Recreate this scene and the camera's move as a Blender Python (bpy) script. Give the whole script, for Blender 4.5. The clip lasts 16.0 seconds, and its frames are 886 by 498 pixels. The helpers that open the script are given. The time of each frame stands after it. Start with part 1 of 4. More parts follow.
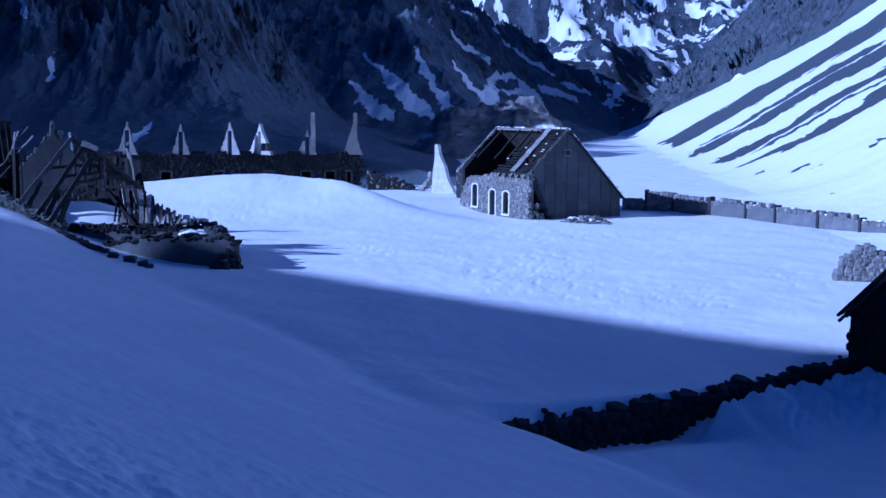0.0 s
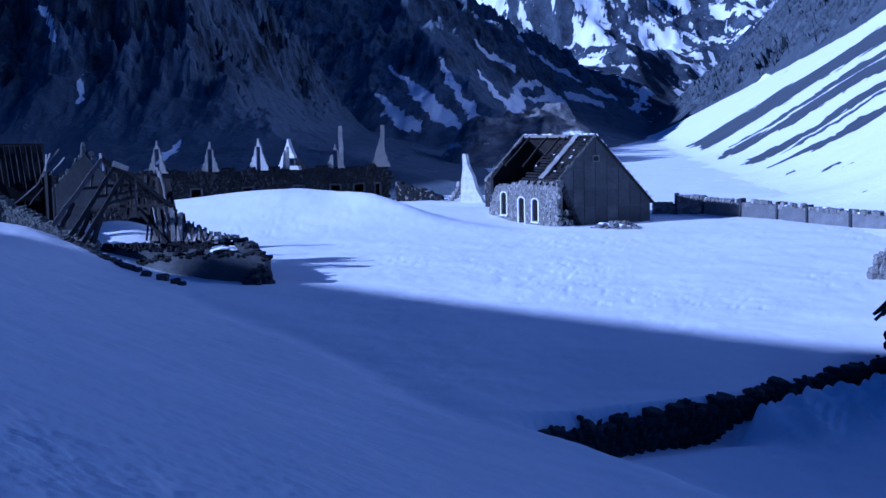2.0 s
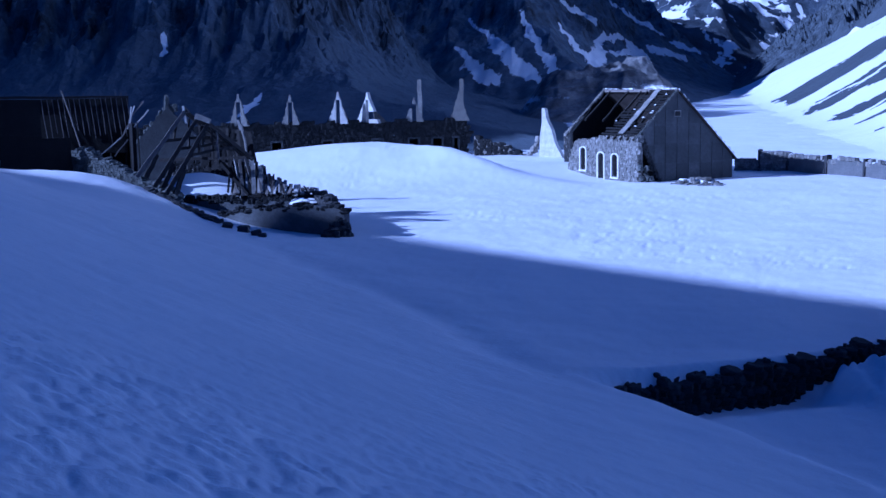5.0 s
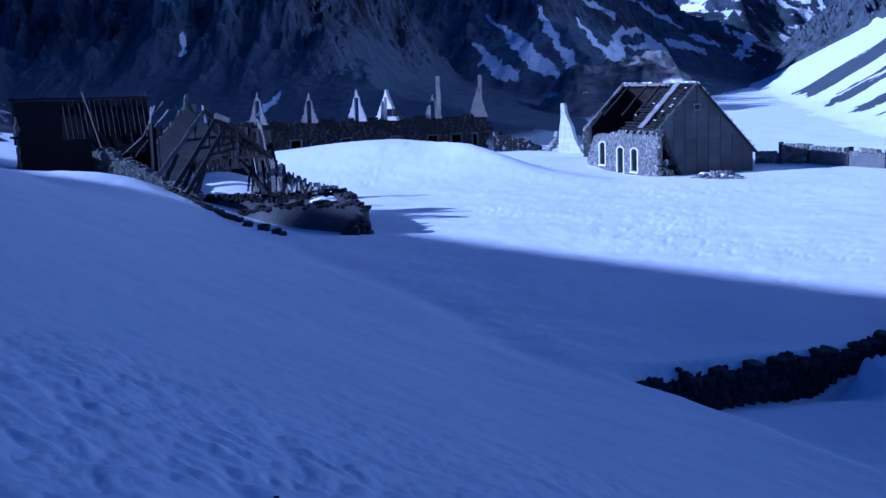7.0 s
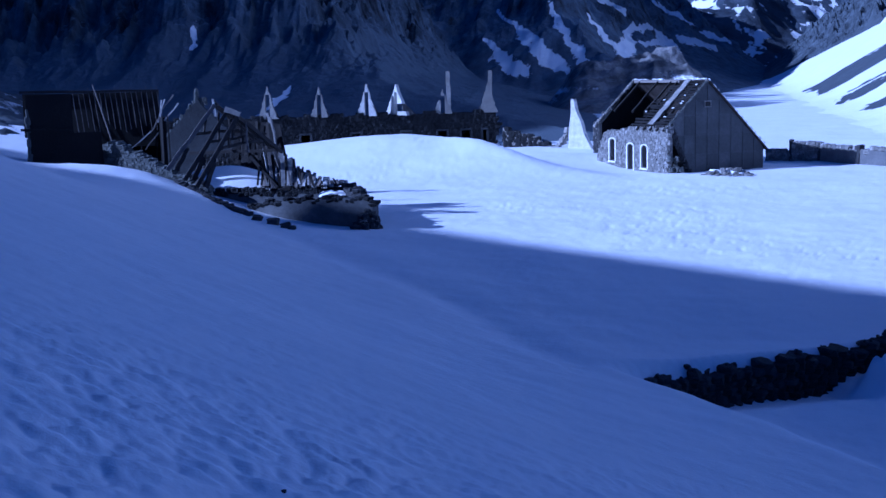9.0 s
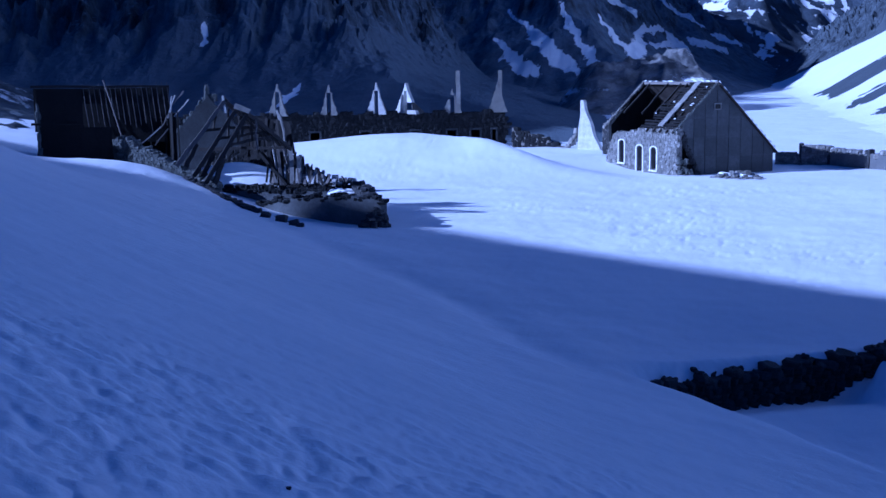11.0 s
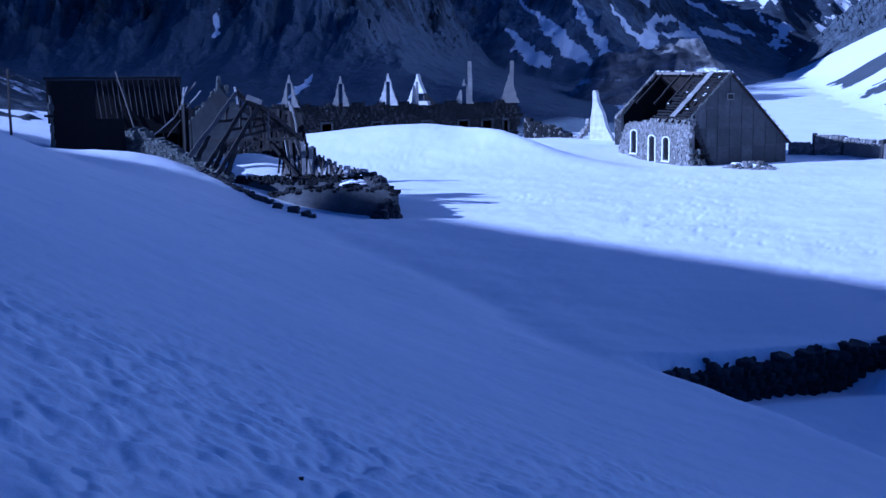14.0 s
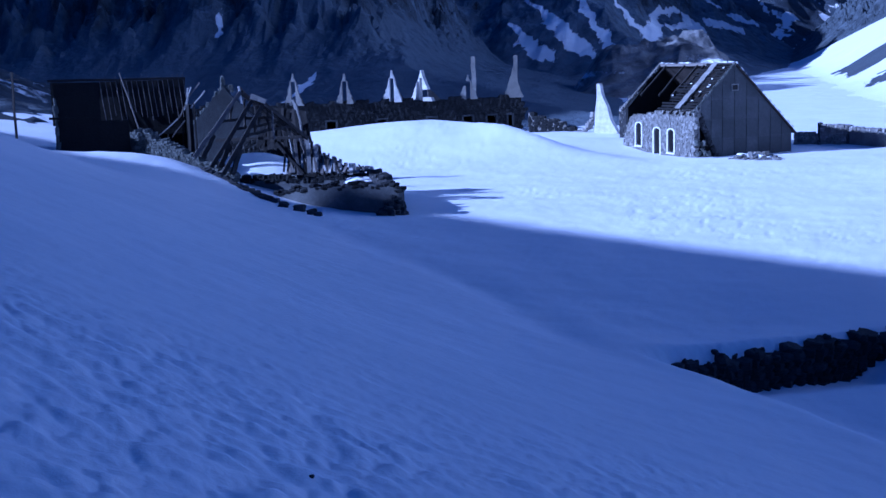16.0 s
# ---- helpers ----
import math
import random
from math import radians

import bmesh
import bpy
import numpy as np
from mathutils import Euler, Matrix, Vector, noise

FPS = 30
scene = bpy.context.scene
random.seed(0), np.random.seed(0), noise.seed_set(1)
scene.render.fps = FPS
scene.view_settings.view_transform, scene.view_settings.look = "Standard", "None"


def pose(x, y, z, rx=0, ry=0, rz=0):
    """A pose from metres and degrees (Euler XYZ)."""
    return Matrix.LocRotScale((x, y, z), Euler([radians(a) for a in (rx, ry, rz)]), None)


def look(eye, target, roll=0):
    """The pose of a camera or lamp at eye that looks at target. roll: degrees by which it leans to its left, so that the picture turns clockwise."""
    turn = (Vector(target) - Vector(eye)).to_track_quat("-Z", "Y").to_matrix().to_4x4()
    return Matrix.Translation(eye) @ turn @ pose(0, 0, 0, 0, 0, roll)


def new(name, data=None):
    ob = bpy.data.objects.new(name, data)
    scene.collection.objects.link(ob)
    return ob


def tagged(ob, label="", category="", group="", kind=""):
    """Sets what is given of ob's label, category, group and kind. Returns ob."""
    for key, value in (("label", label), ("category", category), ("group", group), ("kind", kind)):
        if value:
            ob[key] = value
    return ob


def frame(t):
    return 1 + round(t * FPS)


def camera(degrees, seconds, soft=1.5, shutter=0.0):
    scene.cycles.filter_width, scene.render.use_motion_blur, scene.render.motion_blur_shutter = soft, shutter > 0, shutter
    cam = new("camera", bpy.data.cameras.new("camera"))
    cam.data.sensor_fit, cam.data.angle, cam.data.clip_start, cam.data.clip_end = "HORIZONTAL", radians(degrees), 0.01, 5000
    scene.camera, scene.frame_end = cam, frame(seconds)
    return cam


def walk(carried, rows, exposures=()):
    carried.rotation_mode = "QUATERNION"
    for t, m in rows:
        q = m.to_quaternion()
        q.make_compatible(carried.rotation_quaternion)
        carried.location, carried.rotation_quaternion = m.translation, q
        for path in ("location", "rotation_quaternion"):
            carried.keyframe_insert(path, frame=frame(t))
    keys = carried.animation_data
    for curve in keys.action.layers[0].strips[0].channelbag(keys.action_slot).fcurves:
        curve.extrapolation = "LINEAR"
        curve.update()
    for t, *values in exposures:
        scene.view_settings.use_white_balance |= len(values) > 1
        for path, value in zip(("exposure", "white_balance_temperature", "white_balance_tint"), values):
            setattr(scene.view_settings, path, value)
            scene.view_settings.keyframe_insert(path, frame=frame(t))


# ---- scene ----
# The eye stands at the origin on a snow bank, looking north over a valley floor 8 m lower.
TURNS = [
    (0.0, 83.500, -0.500, -0.000),
    (0.5, 83.813, 0.653, -0.562),
    (1.0, 84.811, 1.305, 0.100),
    (1.5, 84.875, 1.759, 0.470),
    (2.0, 83.998, 1.263, 1.330),
    (2.5, 83.608, 1.010, 1.896),
    (3.0, 82.911, 1.104, 2.001),
    (3.5, 82.167, 0.904, 2.791),
    (4.0, 81.647, 0.670, 4.379),
    (6.5, 82.091, 1.500, 5.812),
    (7.0, 81.659, 1.807, 6.148),
    (7.5, 81.726, 1.749, 6.165),
    (8.0, 81.925, 1.709, 6.120),
    (8.5, 81.094, 1.654, 6.318),
    (9.0, 81.437, 1.451, 6.649),
    (11.5, 81.407, 0.737, 7.153),
    (12.0, 81.336, 0.952, 7.173),
    (12.5, 80.999, 1.096, 7.454),
    (13.0, 81.247, 1.001, 7.463),
    (13.5, 81.260, 0.665, 7.717),
    (14.0, 80.965, 0.914, 7.723),
    (14.5, 80.167, 0.770, 7.752),
    (15.0, 79.722, 1.258, 8.162),
    (15.5, 80.486, 1.858, 7.980),
    (16.0, 80.765, 1.911, 7.891)]
cam = camera(42.15, 16.0, soft=1.5)
EXPOSURE, KELVIN, TINT = 0.35, 3720, 37
walk(cam, [(t, pose(0, 0, 0, rx, ry, rz)) for t, rx, ry, rz in TURNS],
     [(0.0, EXPOSURE - 0.21, KELVIN, TINT), (3.5, EXPOSURE - 0.15, KELVIN, TINT), (7.0, EXPOSURE - 0.03, KELVIN, TINT), (11.5, EXPOSURE - 0.04, KELVIN, TINT), (13.5, EXPOSURE + 0.1, KELVIN, TINT), (16.0, EXPOSURE + 0.12, KELVIN, TINT)])

# ---- light ----
SUN = Vector((-0.846, -0.325, 0.423)).normalized()
world = bpy.data.worlds.new("sky")
scene.world = world
world.use_nodes = True
wn = world.node_tree
sky = wn.nodes.new("ShaderNodeTexSky")
sky.sky_type, sky.sun_disc = "NISHITA", False
sky.sun_elevation, sky.sun_rotation = math.asin(SUN.z), math.atan2(SUN.x, SUN.y)
sky.altitude, sky.dust_density, sky.ozone_density = 2800, 0.3, 4.0
wn.nodes["Background"].inputs[1].default_value = 0.034
wn.links.new(sky.outputs[0], wn.nodes["Background"].inputs[0])
sun_data = bpy.data.lights.new("sun", "SUN")
sun_data.energy, sun_data.angle, sun_data.color = 4.3, radians(0.6), (1.0, 0.93, 0.70)
sun = new("sun", sun_data)
sun.matrix_world = look(SUN * 400, (0, 0, 0))

# ---- materials ----
class Nodes:
    """A material under construction."""

    def __init__(self, name):
        self.m = bpy.data.materials.new(name)
        self.m.use_nodes = True
        self.t = self.m.node_tree
        self.b = self.t.nodes["Principled BSDF"]
        self.b.inputs["Specular IOR Level"].default_value = 0.3
        self.co = self.add("ShaderNodeTexCoord").outputs["Object"]

    def add(self, kind, **ins):
        n = self.t.nodes.new(kind)
        for k, v in ins.items():
            self.put(n.inputs[k.replace("_", " ")], v)
        return n

    def put(self, socket, v):
        if isinstance(v, bpy.types.NodeSocket):
            self.t.links.new(v, socket)
        else:
            socket.default_value = v

    def noise(self, scale, detail=6, rough=0.6, stretch=None, co=None, dist=0.0):
        c = co or self.co
        if stretch:
            m = self.add("ShaderNodeMapping", Vector=c, Scale=stretch)
            c = m.outputs[0]
        return self.add("ShaderNodeTexNoise", Vector=c, Scale=scale, Detail=detail, Roughness=rough, Distortion=dist).outputs[0]

    def ramp(self, f, stops):
        r = self.add("ShaderNodeValToRGB", Fac=f)
        e = r.color_ramp.elements
        while len(e) < len(stops):
            e.new(0.5)
        for el, (p, c) in zip(e, stops):
            el.position = p
            el.color = (*c, 1) if isinstance(c, tuple) else (c, c, c, 1)
        return r.outputs[0]

    def mix(self, f, a, b, mode="MIX"):
        n = self.t.nodes.new("ShaderNodeMix")
        n.data_type, n.blend_type = "RGBA", mode
        self.put(n.inputs[0], f)
        for s, v in ((n.inputs[6], a), (n.inputs[7], b)):
            self.put(s, (*v, 1) if isinstance(v, tuple) else v)
        return n.outputs[2]

    def math(self, op, a, b=0.0, clamp=False):
        n = self.t.nodes.new("ShaderNodeMath")
        n.operation, n.use_clamp = op, clamp
        self.put(n.inputs[0], a)
        self.put(n.inputs[1], b)
        return n.outputs[0]

    def attr(self, name):
        n = self.t.nodes.new("ShaderNodeAttribute")
        n.attribute_name = name
        return n.outputs["Fac"]

    def chance(self):
        """A number for each object and each loose piece."""
        a = self.t.nodes.new("ShaderNodeObjectInfo").outputs["Random"]
        b = self.t.nodes.new("ShaderNodeNewGeometry").outputs["Random Per Island"]
        return self.math("FRACT", self.math("ADD", a, b))

    def done(self, colour, rough=0.9, height=None, strength=0.5, metal=0.0, dist=0.02):
        self.put(self.b.inputs["Base Color"], (*colour, 1) if isinstance(colour, tuple) else colour)
        self.put(self.b.inputs["Roughness"], rough)
        self.b.inputs["Metallic"].default_value = metal
        if height is not None:
            bump = self.add("ShaderNodeBump", Height=height, Strength=strength, Distance=dist)
            self.t.links.new(bump.outputs[0], self.b.inputs["Normal"])
        return self.m


def snow_material():
    n = Nodes("snow")
    big, grain = n.noise(0.22, 5), n.noise(2.4, 8, 0.65)
    col = n.mix(n.ramp(big, [(0.35, 0.0), (0.7, 1.0)]), (0.80, 0.81, 0.83), (0.74, 0.755, 0.78))
    dirt = n.ramp(n.noise(5.5, 8, 0.75), [(0.63, 0.0), (0.76, 1.0)])
    col = n.mix(n.math("MULTIPLY", dirt, 0.3), col, (0.42, 0.40, 0.37))
    h = n.math("ADD", n.math("MULTIPLY", grain, 0.6), n.math("MULTIPLY", n.noise(14, 4), 0.12))
    return n.done(col, 0.75, h, 0.45, dist=0.08)


def rock_snow_material(name, dark, light, scale, streak=(1, 1, 1), snow_tone=(0.80, 0.81, 0.83), relief=0.6, ledge_light=0.0):
    """Bare rock and scree, with snow where the mesh's own snow mask lies."""
    n = Nodes(name)
    a, b = n.noise(scale, 9, 0.68, streak), n.noise(scale * 7, 8, 0.7)
    rock = n.mix(n.ramp(a, [(0.38, 0.0), (0.64, 1.0)]), dark, light)
    rock = n.mix(n.math("MULTIPLY", n.ramp(b, [(0.35, 0.0), (0.75, 1.0)]), 0.55), rock, tuple(c * 0.45 for c in dark))
    # level faces painted lighter, standing in for skylight on the crags
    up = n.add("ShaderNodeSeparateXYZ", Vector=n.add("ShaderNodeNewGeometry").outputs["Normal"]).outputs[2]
    skylit = n.ramp(up, [(0.35, 0.0), (0.8, 1.0)])
    rock = n.mix(n.math("MULTIPLY", skylit, ledge_light), rock, light)
    edge = n.math("MULTIPLY", n.math("SUBTRACT", n.noise(scale * 5, 8, 0.72), 0.5), 0.55)
    mask = n.ramp(n.math("ADD", n.attr("snow"), edge), [(0.46, 0.0), (0.54, 1.0)])
    scree = n.ramp(n.attr("scree"), [(0.2, 0.0), (0.8, 1.0)])
    rock = n.mix(n.math("MULTIPLY", scree, 0.8), rock, n.mix(b, tuple(c * 0.42 for c in light), tuple(c * 0.9 for c in light)))
    col = n.mix(mask, rock, snow_tone)
    h = n.math("ADD", n.math("MULTIPLY", a, 0.5), b)
    h = n.math("MULTIPLY", h, n.math("SUBTRACT", 1.0, n.math("MULTIPLY", mask, 0.8)))
    return n.done(col, 0.9, h, relief, dist=0.5 / scale * 0.15)


def stone_material(name, dark, light, scale=3.0):
    n = Nodes(name)
    a, b = n.noise(scale, 8, 0.65), n.noise(scale * 6, 8, 0.7)
    col = n.mix(n.ramp(a, [(0.3, 0.0), (0.7, 1.0)]), dark, light)
    col = n.mix(n.math("MULTIPLY", n.chance(), 0.75), col, tuple(c * 0.9 for c in dark))
    col = n.mix(n.math("MULTIPLY", n.ramp(b, [(0.4, 0.0), (0.75, 1.0)]), 0.5), col, tuple(c * 0.4 for c in dark))
    return n.done(col, 0.92, n.math("ADD", a, b), 0.7, dist=0.05)


def wood_material(name, dark, light):
    n = Nodes(name)
    g = n.noise(6, 8, 0.65, (9, 9, 0.8))
    col = n.mix(n.ramp(g, [(0.3, 0.0), (0.7, 1.0)]), dark, light)
    col = n.mix(n.math("MULTIPLY", n.chance(), 0.5), col, tuple(c * 0.5 for c in dark))
    return n.done(col, 0.85, g, 0.4, dist=0.01)


SNOW = snow_material()
# near-black blue tone: the cliffs' deep shade is partly put into the colour
ROCK_WEST = rock_snow_material("shaded_cliff_rock", (0.004, 0.0065, 0.014), (0.15, 0.185, 0.235), 0.13, (1, 1, 0.4), relief=1.0, ledge_light=0.5)
ROCK_EAST = rock_snow_material("scree_and_snow", (0.03, 0.037, 0.047), (0.115, 0.135, 0.16), 0.16, relief=1.0)
ROCK_FAR = rock_snow_material("far_rock", (0.028, 0.037, 0.055), (0.10, 0.122, 0.16), 0.03, relief=1.0)
STONE = stone_material("grey_field_stone", (0.11, 0.108, 0.10), (0.44, 0.43, 0.41), 4.0)
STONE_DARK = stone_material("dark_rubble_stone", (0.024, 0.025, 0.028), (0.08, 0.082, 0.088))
MORTAR = stone_material("lime_mortar", (0.17, 0.166, 0.155), (0.30, 0.29, 0.275), 1.5)
PLASTER = stone_material("stained_render", (0.062, 0.066, 0.07), (0.145, 0.15, 0.155), 0.6)
PANEL = stone_material("grey_cast_panel", (0.11, 0.112, 0.115), (0.24, 0.24, 0.24), 0.9)
RUBBLE = stone_material("mossy_rubble", (0.05, 0.056, 0.056), (0.19, 0.2, 0.195), 4.0)
CONCRETE = stone_material("weathered_concrete", (0.20, 0.195, 0.185), (0.42, 0.41, 0.39), 0.9)
TRIM = stone_material("white_limewash", (0.66, 0.65, 0.62), (0.8, 0.79, 0.76), 2.0)
WOOD = wood_material("grey_weathered_timber", (0.10, 0.09, 0.08), (0.27, 0.25, 0.23))
WOOD_DARK = wood_material("dark_old_timber", (0.02, 0.018, 0.017), (0.065, 0.06, 0.056))
TIN = stone_material("rusted_sheet_metal", (0.035, 0.03, 0.028), (0.10, 0.085, 0.075), 1.2)
# dark stone, blackened further where shade is put into the colour
DARK_SHADE_STONE = stone_material("dark_and_shaded_stone", (0.007, 0.008, 0.010), (0.026, 0.028, 0.032))
# one near-black tone for boards and roof sheeting
BLACK_BOARD = stone_material("near_black_boards", (0.007, 0.007, 0.008), (0.022, 0.021, 0.021), 1.2)
DORMER = stone_material("grey_dormer_render", (0.14, 0.138, 0.13), (0.34, 0.335, 0.32), 1.2)
# dark fill that paints the shade of holes, gaps and the house interior
GLOOM = stone_material("painted_gloom", (0.02, 0.02, 0.02), (0.05, 0.05, 0.05), 1.0)
PALE = stone_material("pale_weathered_render", (0.36, 0.355, 0.34), (0.68, 0.67, 0.64), 1.6)
OLD_RENDER = stone_material("dark_streaked_render", (0.028, 0.031, 0.035), (0.085, 0.09, 0.096), 0.7)
ROCK_MORAINE = rock_snow_material("moraine_rubble", (0.07, 0.072, 0.076), (0.30, 0.30, 0.30), 0.25, relief=1.0)

# ---- building helpers ----
def grad_noise(x, y, seed=0):
    """Gradient noise of numpy arrays, about -1 to 1."""
    xi, yi = np.floor(x).astype(np.int64), np.floor(y).astype(np.int64)
    fx, fy = x - xi, y - yi

    def corner(ix, iy, dx, dy):
        h = (ix * 374761393 + iy * 668265263 + seed * 1442695041) & 0xFFFFFFFF
        h = ((h ^ (h >> 13)) * 1274126177) & 0xFFFFFFFF
        a = ((h ^ (h >> 16)) & 0xFFFF) * (2 * np.pi / 65536)
        return np.cos(a) * dx + np.sin(a) * dy

    u, v = fx * fx * fx * (fx * (6 * fx - 15) + 10), fy * fy * fy * (fy * (6 * fy - 15) + 10)
    n0 = corner(xi, yi, fx, fy) * (1 - u) + corner(xi + 1, yi, fx - 1, fy) * u
    n1 = corner(xi, yi + 1, fx, fy - 1) * (1 - u) + corner(xi + 1, yi + 1, fx - 1, fy - 1) * u
    return 1.45 * (n0 * (1 - v) + n1 * v)


def fbm(x, y, octaves=5, gain=0.5, seed=0):
    s, a = 0.0, 1.0
    for k in range(octaves):
        s, a, x, y = s + a * grad_noise(x, y, seed + k), a * gain, x * 2.03 + 7.1, y * 2.03 + 3.7
    return s


def ridged(x, y, octaves=6, gain=0.55, seed=0):
    s, a, w = 0.0, 1.0, 1.0
    for k in range(octaves):
        n = (1 - np.abs(grad_noise(x, y, seed + k))) ** 2
        s, w, a, x, y = s + a * n * w, np.clip(n * 1.4, 0, 1), a * gain, x * 2.07 + 5.3, y * 2.07 + 9.1
    return s


def smooth(v, a, b):
    t = np.clip((v - a) / (b - a), 0, 1)
    return t * t * (3 - 2 * t)


def soft(v, w):
    """max(0, v) with a rounded corner."""
    return np.where(v / w > 30, v, w * np.log1p(np.exp(np.minimum(v / w, 30))))


def sheet(name, X, Y, Z, material, masks=None, shade=True, wrap=False):
    """A grid of points as one mesh."""
    r, c = X.shape
    me = bpy.data.meshes.new(name)
    idx = np.arange(r * c).reshape(r, c)
    nxt = np.roll(idx, -1, axis=1) if wrap else idx[:, 1:]
    cur = idx if wrap else idx[:, :-1]
    quads = np.stack([cur[:-1], nxt[:-1], nxt[1:], cur[1:]], -1).reshape(-1, 4)
    me.vertices.add(r * c)
    me.vertices.foreach_set("co", np.stack([X, Y, Z], -1).astype(np.float32).ravel())
    me.loops.add(quads.size)
    me.loops.foreach_set("vertex_index", quads.astype(np.int32).ravel())
    me.polygons.add(len(quads))
    me.polygons.foreach_set("loop_start", np.arange(0, quads.size, 4, dtype=np.int32))
    me.polygons.foreach_set("use_smooth", np.full(len(quads), shade, dtype=bool))
    me.update(calc_edges=True)
    for key, value in (masks or {}).items():
        me.attributes.new(key, "FLOAT", "POINT").data.foreach_set("value", np.broadcast_to(value, X.shape).astype(np.float32).ravel())
    me.materials.append(material)
    return new(name, me)


# ---- ground ----
WALL_A, WALL_B = (0.75, 28.7), (14.2, 37.4)   # line of the sunken yard wall


def along_wall(x, y):
    """Metres along the yard wall, and metres behind it."""
    dx, dy = WALL_B[0] - WALL_A[0], WALL_B[1] - WALL_A[1]
    n = math.hypot(dx, dy)
    dx, dy = dx / n, dy / n
    return (x - WALL_A[0]) * dx + (y - WALL_A[1]) * dy, -(x - WALL_A[0]) * dy + (y - WALL_A[1]) * dx


def ground_height(x, y):
    bank = (x - 1.2) * -0.868 + (y - 29) * -0.497
    h = -8.0 + 0.44 * soft(bank - 1.9, 3.2)
    h = h - 0.25 * soft(bank - 9, 1.0) * smooth(y, 45, 60)
    # snow drifted into the collapsed barn
    h = h + 2.35 * np.exp(-((x + 20.8) / 4.6) ** 2 - ((y - 69.0) / 3.0) ** 2)
    h = h + 1.1 * np.exp(-((x + 23.5) / 5.0) ** 2 - ((y - 61.0) / 3.6) ** 2)
    # the yard wall holds a terrace back; the snow before it is melted away
    s, q = along_wall(x, y)
    low = smooth(s, -0.6, 2.5) * (1 - smooth(q, 0.12, 0.5)) * smooth(bank, 3.0, -1.5)
    h = h - 0.8 * low
    moat = smooth(s, -0.6, 2.2) * (1 - smooth(s, 7.2, 8.4)) * (1 - smooth(q, 0.12, 0.5)) * smooth(q, -2.6, -0.2)
    drift = smooth(s, 7.0, 9.0) * (1 - smooth(q, -0.9, -0.5)) * smooth(q, -4.5, -1.1)
    h = h - 0.5 * moat + 0.85 * drift
    # long drift before the barracks
    mound = (1 - smooth(x - 0.8 * (105 - y), -13.5, -6.8)) * smooth(y, 86, 106) * (1 - 0.5 * smooth(y, 107, 118))
    h = h + 2.65 * mound * (1 - 0.52 * smooth(-x, 17, 36))
    # low swell running on from the drift towards the house
    h = h + 0.75 * np.exp(-((y - 103) / 5) ** 2) * smooth(x, -13, -7) * (1 - smooth(x, 2, 6.5))
    return h


def ground_detail(x, y):
    r = np.hypot(x, y)
    bank = (x - 1.2) * -0.868 + (y - 29) * -0.497
    cups = np.abs(grad_noise(x * 2.1 + 0.7 * grad_noise(x, y, 3), y * 2.9 + 0.5 * x, 11)) + 0.45 * np.abs(grad_noise(x * 4.6, y * 6.0 + x, 12))
    near = 1 - 0.9 * smooth(r + 3 * grad_noise(x * 0.2, y * 0.2, 9), 9, 17) - 0.1 * smooth(r, 18, 30)
    d = 0.085 * cups * near
    d = d + 0.10 * fbm(x * 0.13, y * 0.13, 4, 0.5, 20) * smooth(r, 8, 25)
    d = d + 0.02 * fbm(x * 1.1, y * 1.1, 3, 0.5, 30)
    s, q = along_wall(x, y)
    flute = smooth(s, 6.8, 8.5) * smooth(q, -4.5, -2.0) * (1 - smooth(q, -0.4, 0.0))
    d = d + 0.5 * flute * (np.abs(grad_noise(s * 2.6, q * 0.35, 45)) - 0.3)
    # old trampled tracks over the sunny flat
    trod = smooth(fbm(x * 0.09 + 4, y * 0.07, 3, 0.5, 41), 0.1, 0.6) * smooth(-bank, 4, 10)
    d = d - 0.055 * trod * smooth(grad_noise(x * 1.9 + grad_noise(x * 0.7, y * 0.7, 44), y * 1.1, 42) + 0.5 * grad_noise(x * 4.1, y * 3.1, 43), 0.25, 0.7)
    # a shallow rut along the foot of the bank
    d = d - 0.17 * np.exp(-((bank - 1.2 + 1.2 * grad_noise(x * 0.08, y * 0.08, 50)) / 1.0) ** 2) * smooth(y, 22, 30) * (1 - smooth(y, 48, 56))
    return d


def build_ground():
    fine = np.linspace(-34, 27, 640)
    rest = np.linspace(27, 326, 120)[1:-1]
    az = np.radians(np.concatenate([fine, rest]))
    rad = np.concatenate([np.linspace(0.02, 6, 34)[:-1], 6 * (2200 / 6) ** np.linspace(0, 1, 760)])
    A, R = np.meshgrid(az, rad)
    X, Y = R * np.sin(A) + 0.4, R * np.cos(A) - 0.6
    Z = ground_height(X, Y) + ground_detail(X, Y)
    Z = np.minimum(Z, 60 + 0.1 * R)
    ob = sheet("ground", X, Y, Z, SNOW, wrap=True)
    ob.data.flip_normals()
    return tagged(ob, "old rippled snow over the valley floor and bank", "snow", kind="structure")


build_ground()


# ---- mountains ----
def streaks(u, v, rows):
    """Snow left in gullies: each row is u, v of a streak's lower and upper end, and its half widths there."""
    m = np.zeros_like(u)
    k = 0.5 * rows[0][4]
    u, v = u + k * 2.8 * fbm(u * 0.12, v * 0.15, 6, 0.66, 301), v + k * 2.2 * fbm(u * 0.14, v * 0.12, 6, 0.66, 311)
    for u0, v0, u1, v1, w0, w1 in rows:
        L = (u1 - u0) ** 2 + (v1 - v0) ** 2
        t = np.clip(((u - u0) * (u1 - u0) + (v - v0) * (v1 - v0)) / L, 0, 1)
        d = np.hypot(u - u0 - t * (u1 - u0), v - v0 - t * (v1 - v0))
        m = np.maximum(m, np.clip(1.0 - 0.5 * d / (w0 + t * (w1 - w0)), 0, 1))
    return m


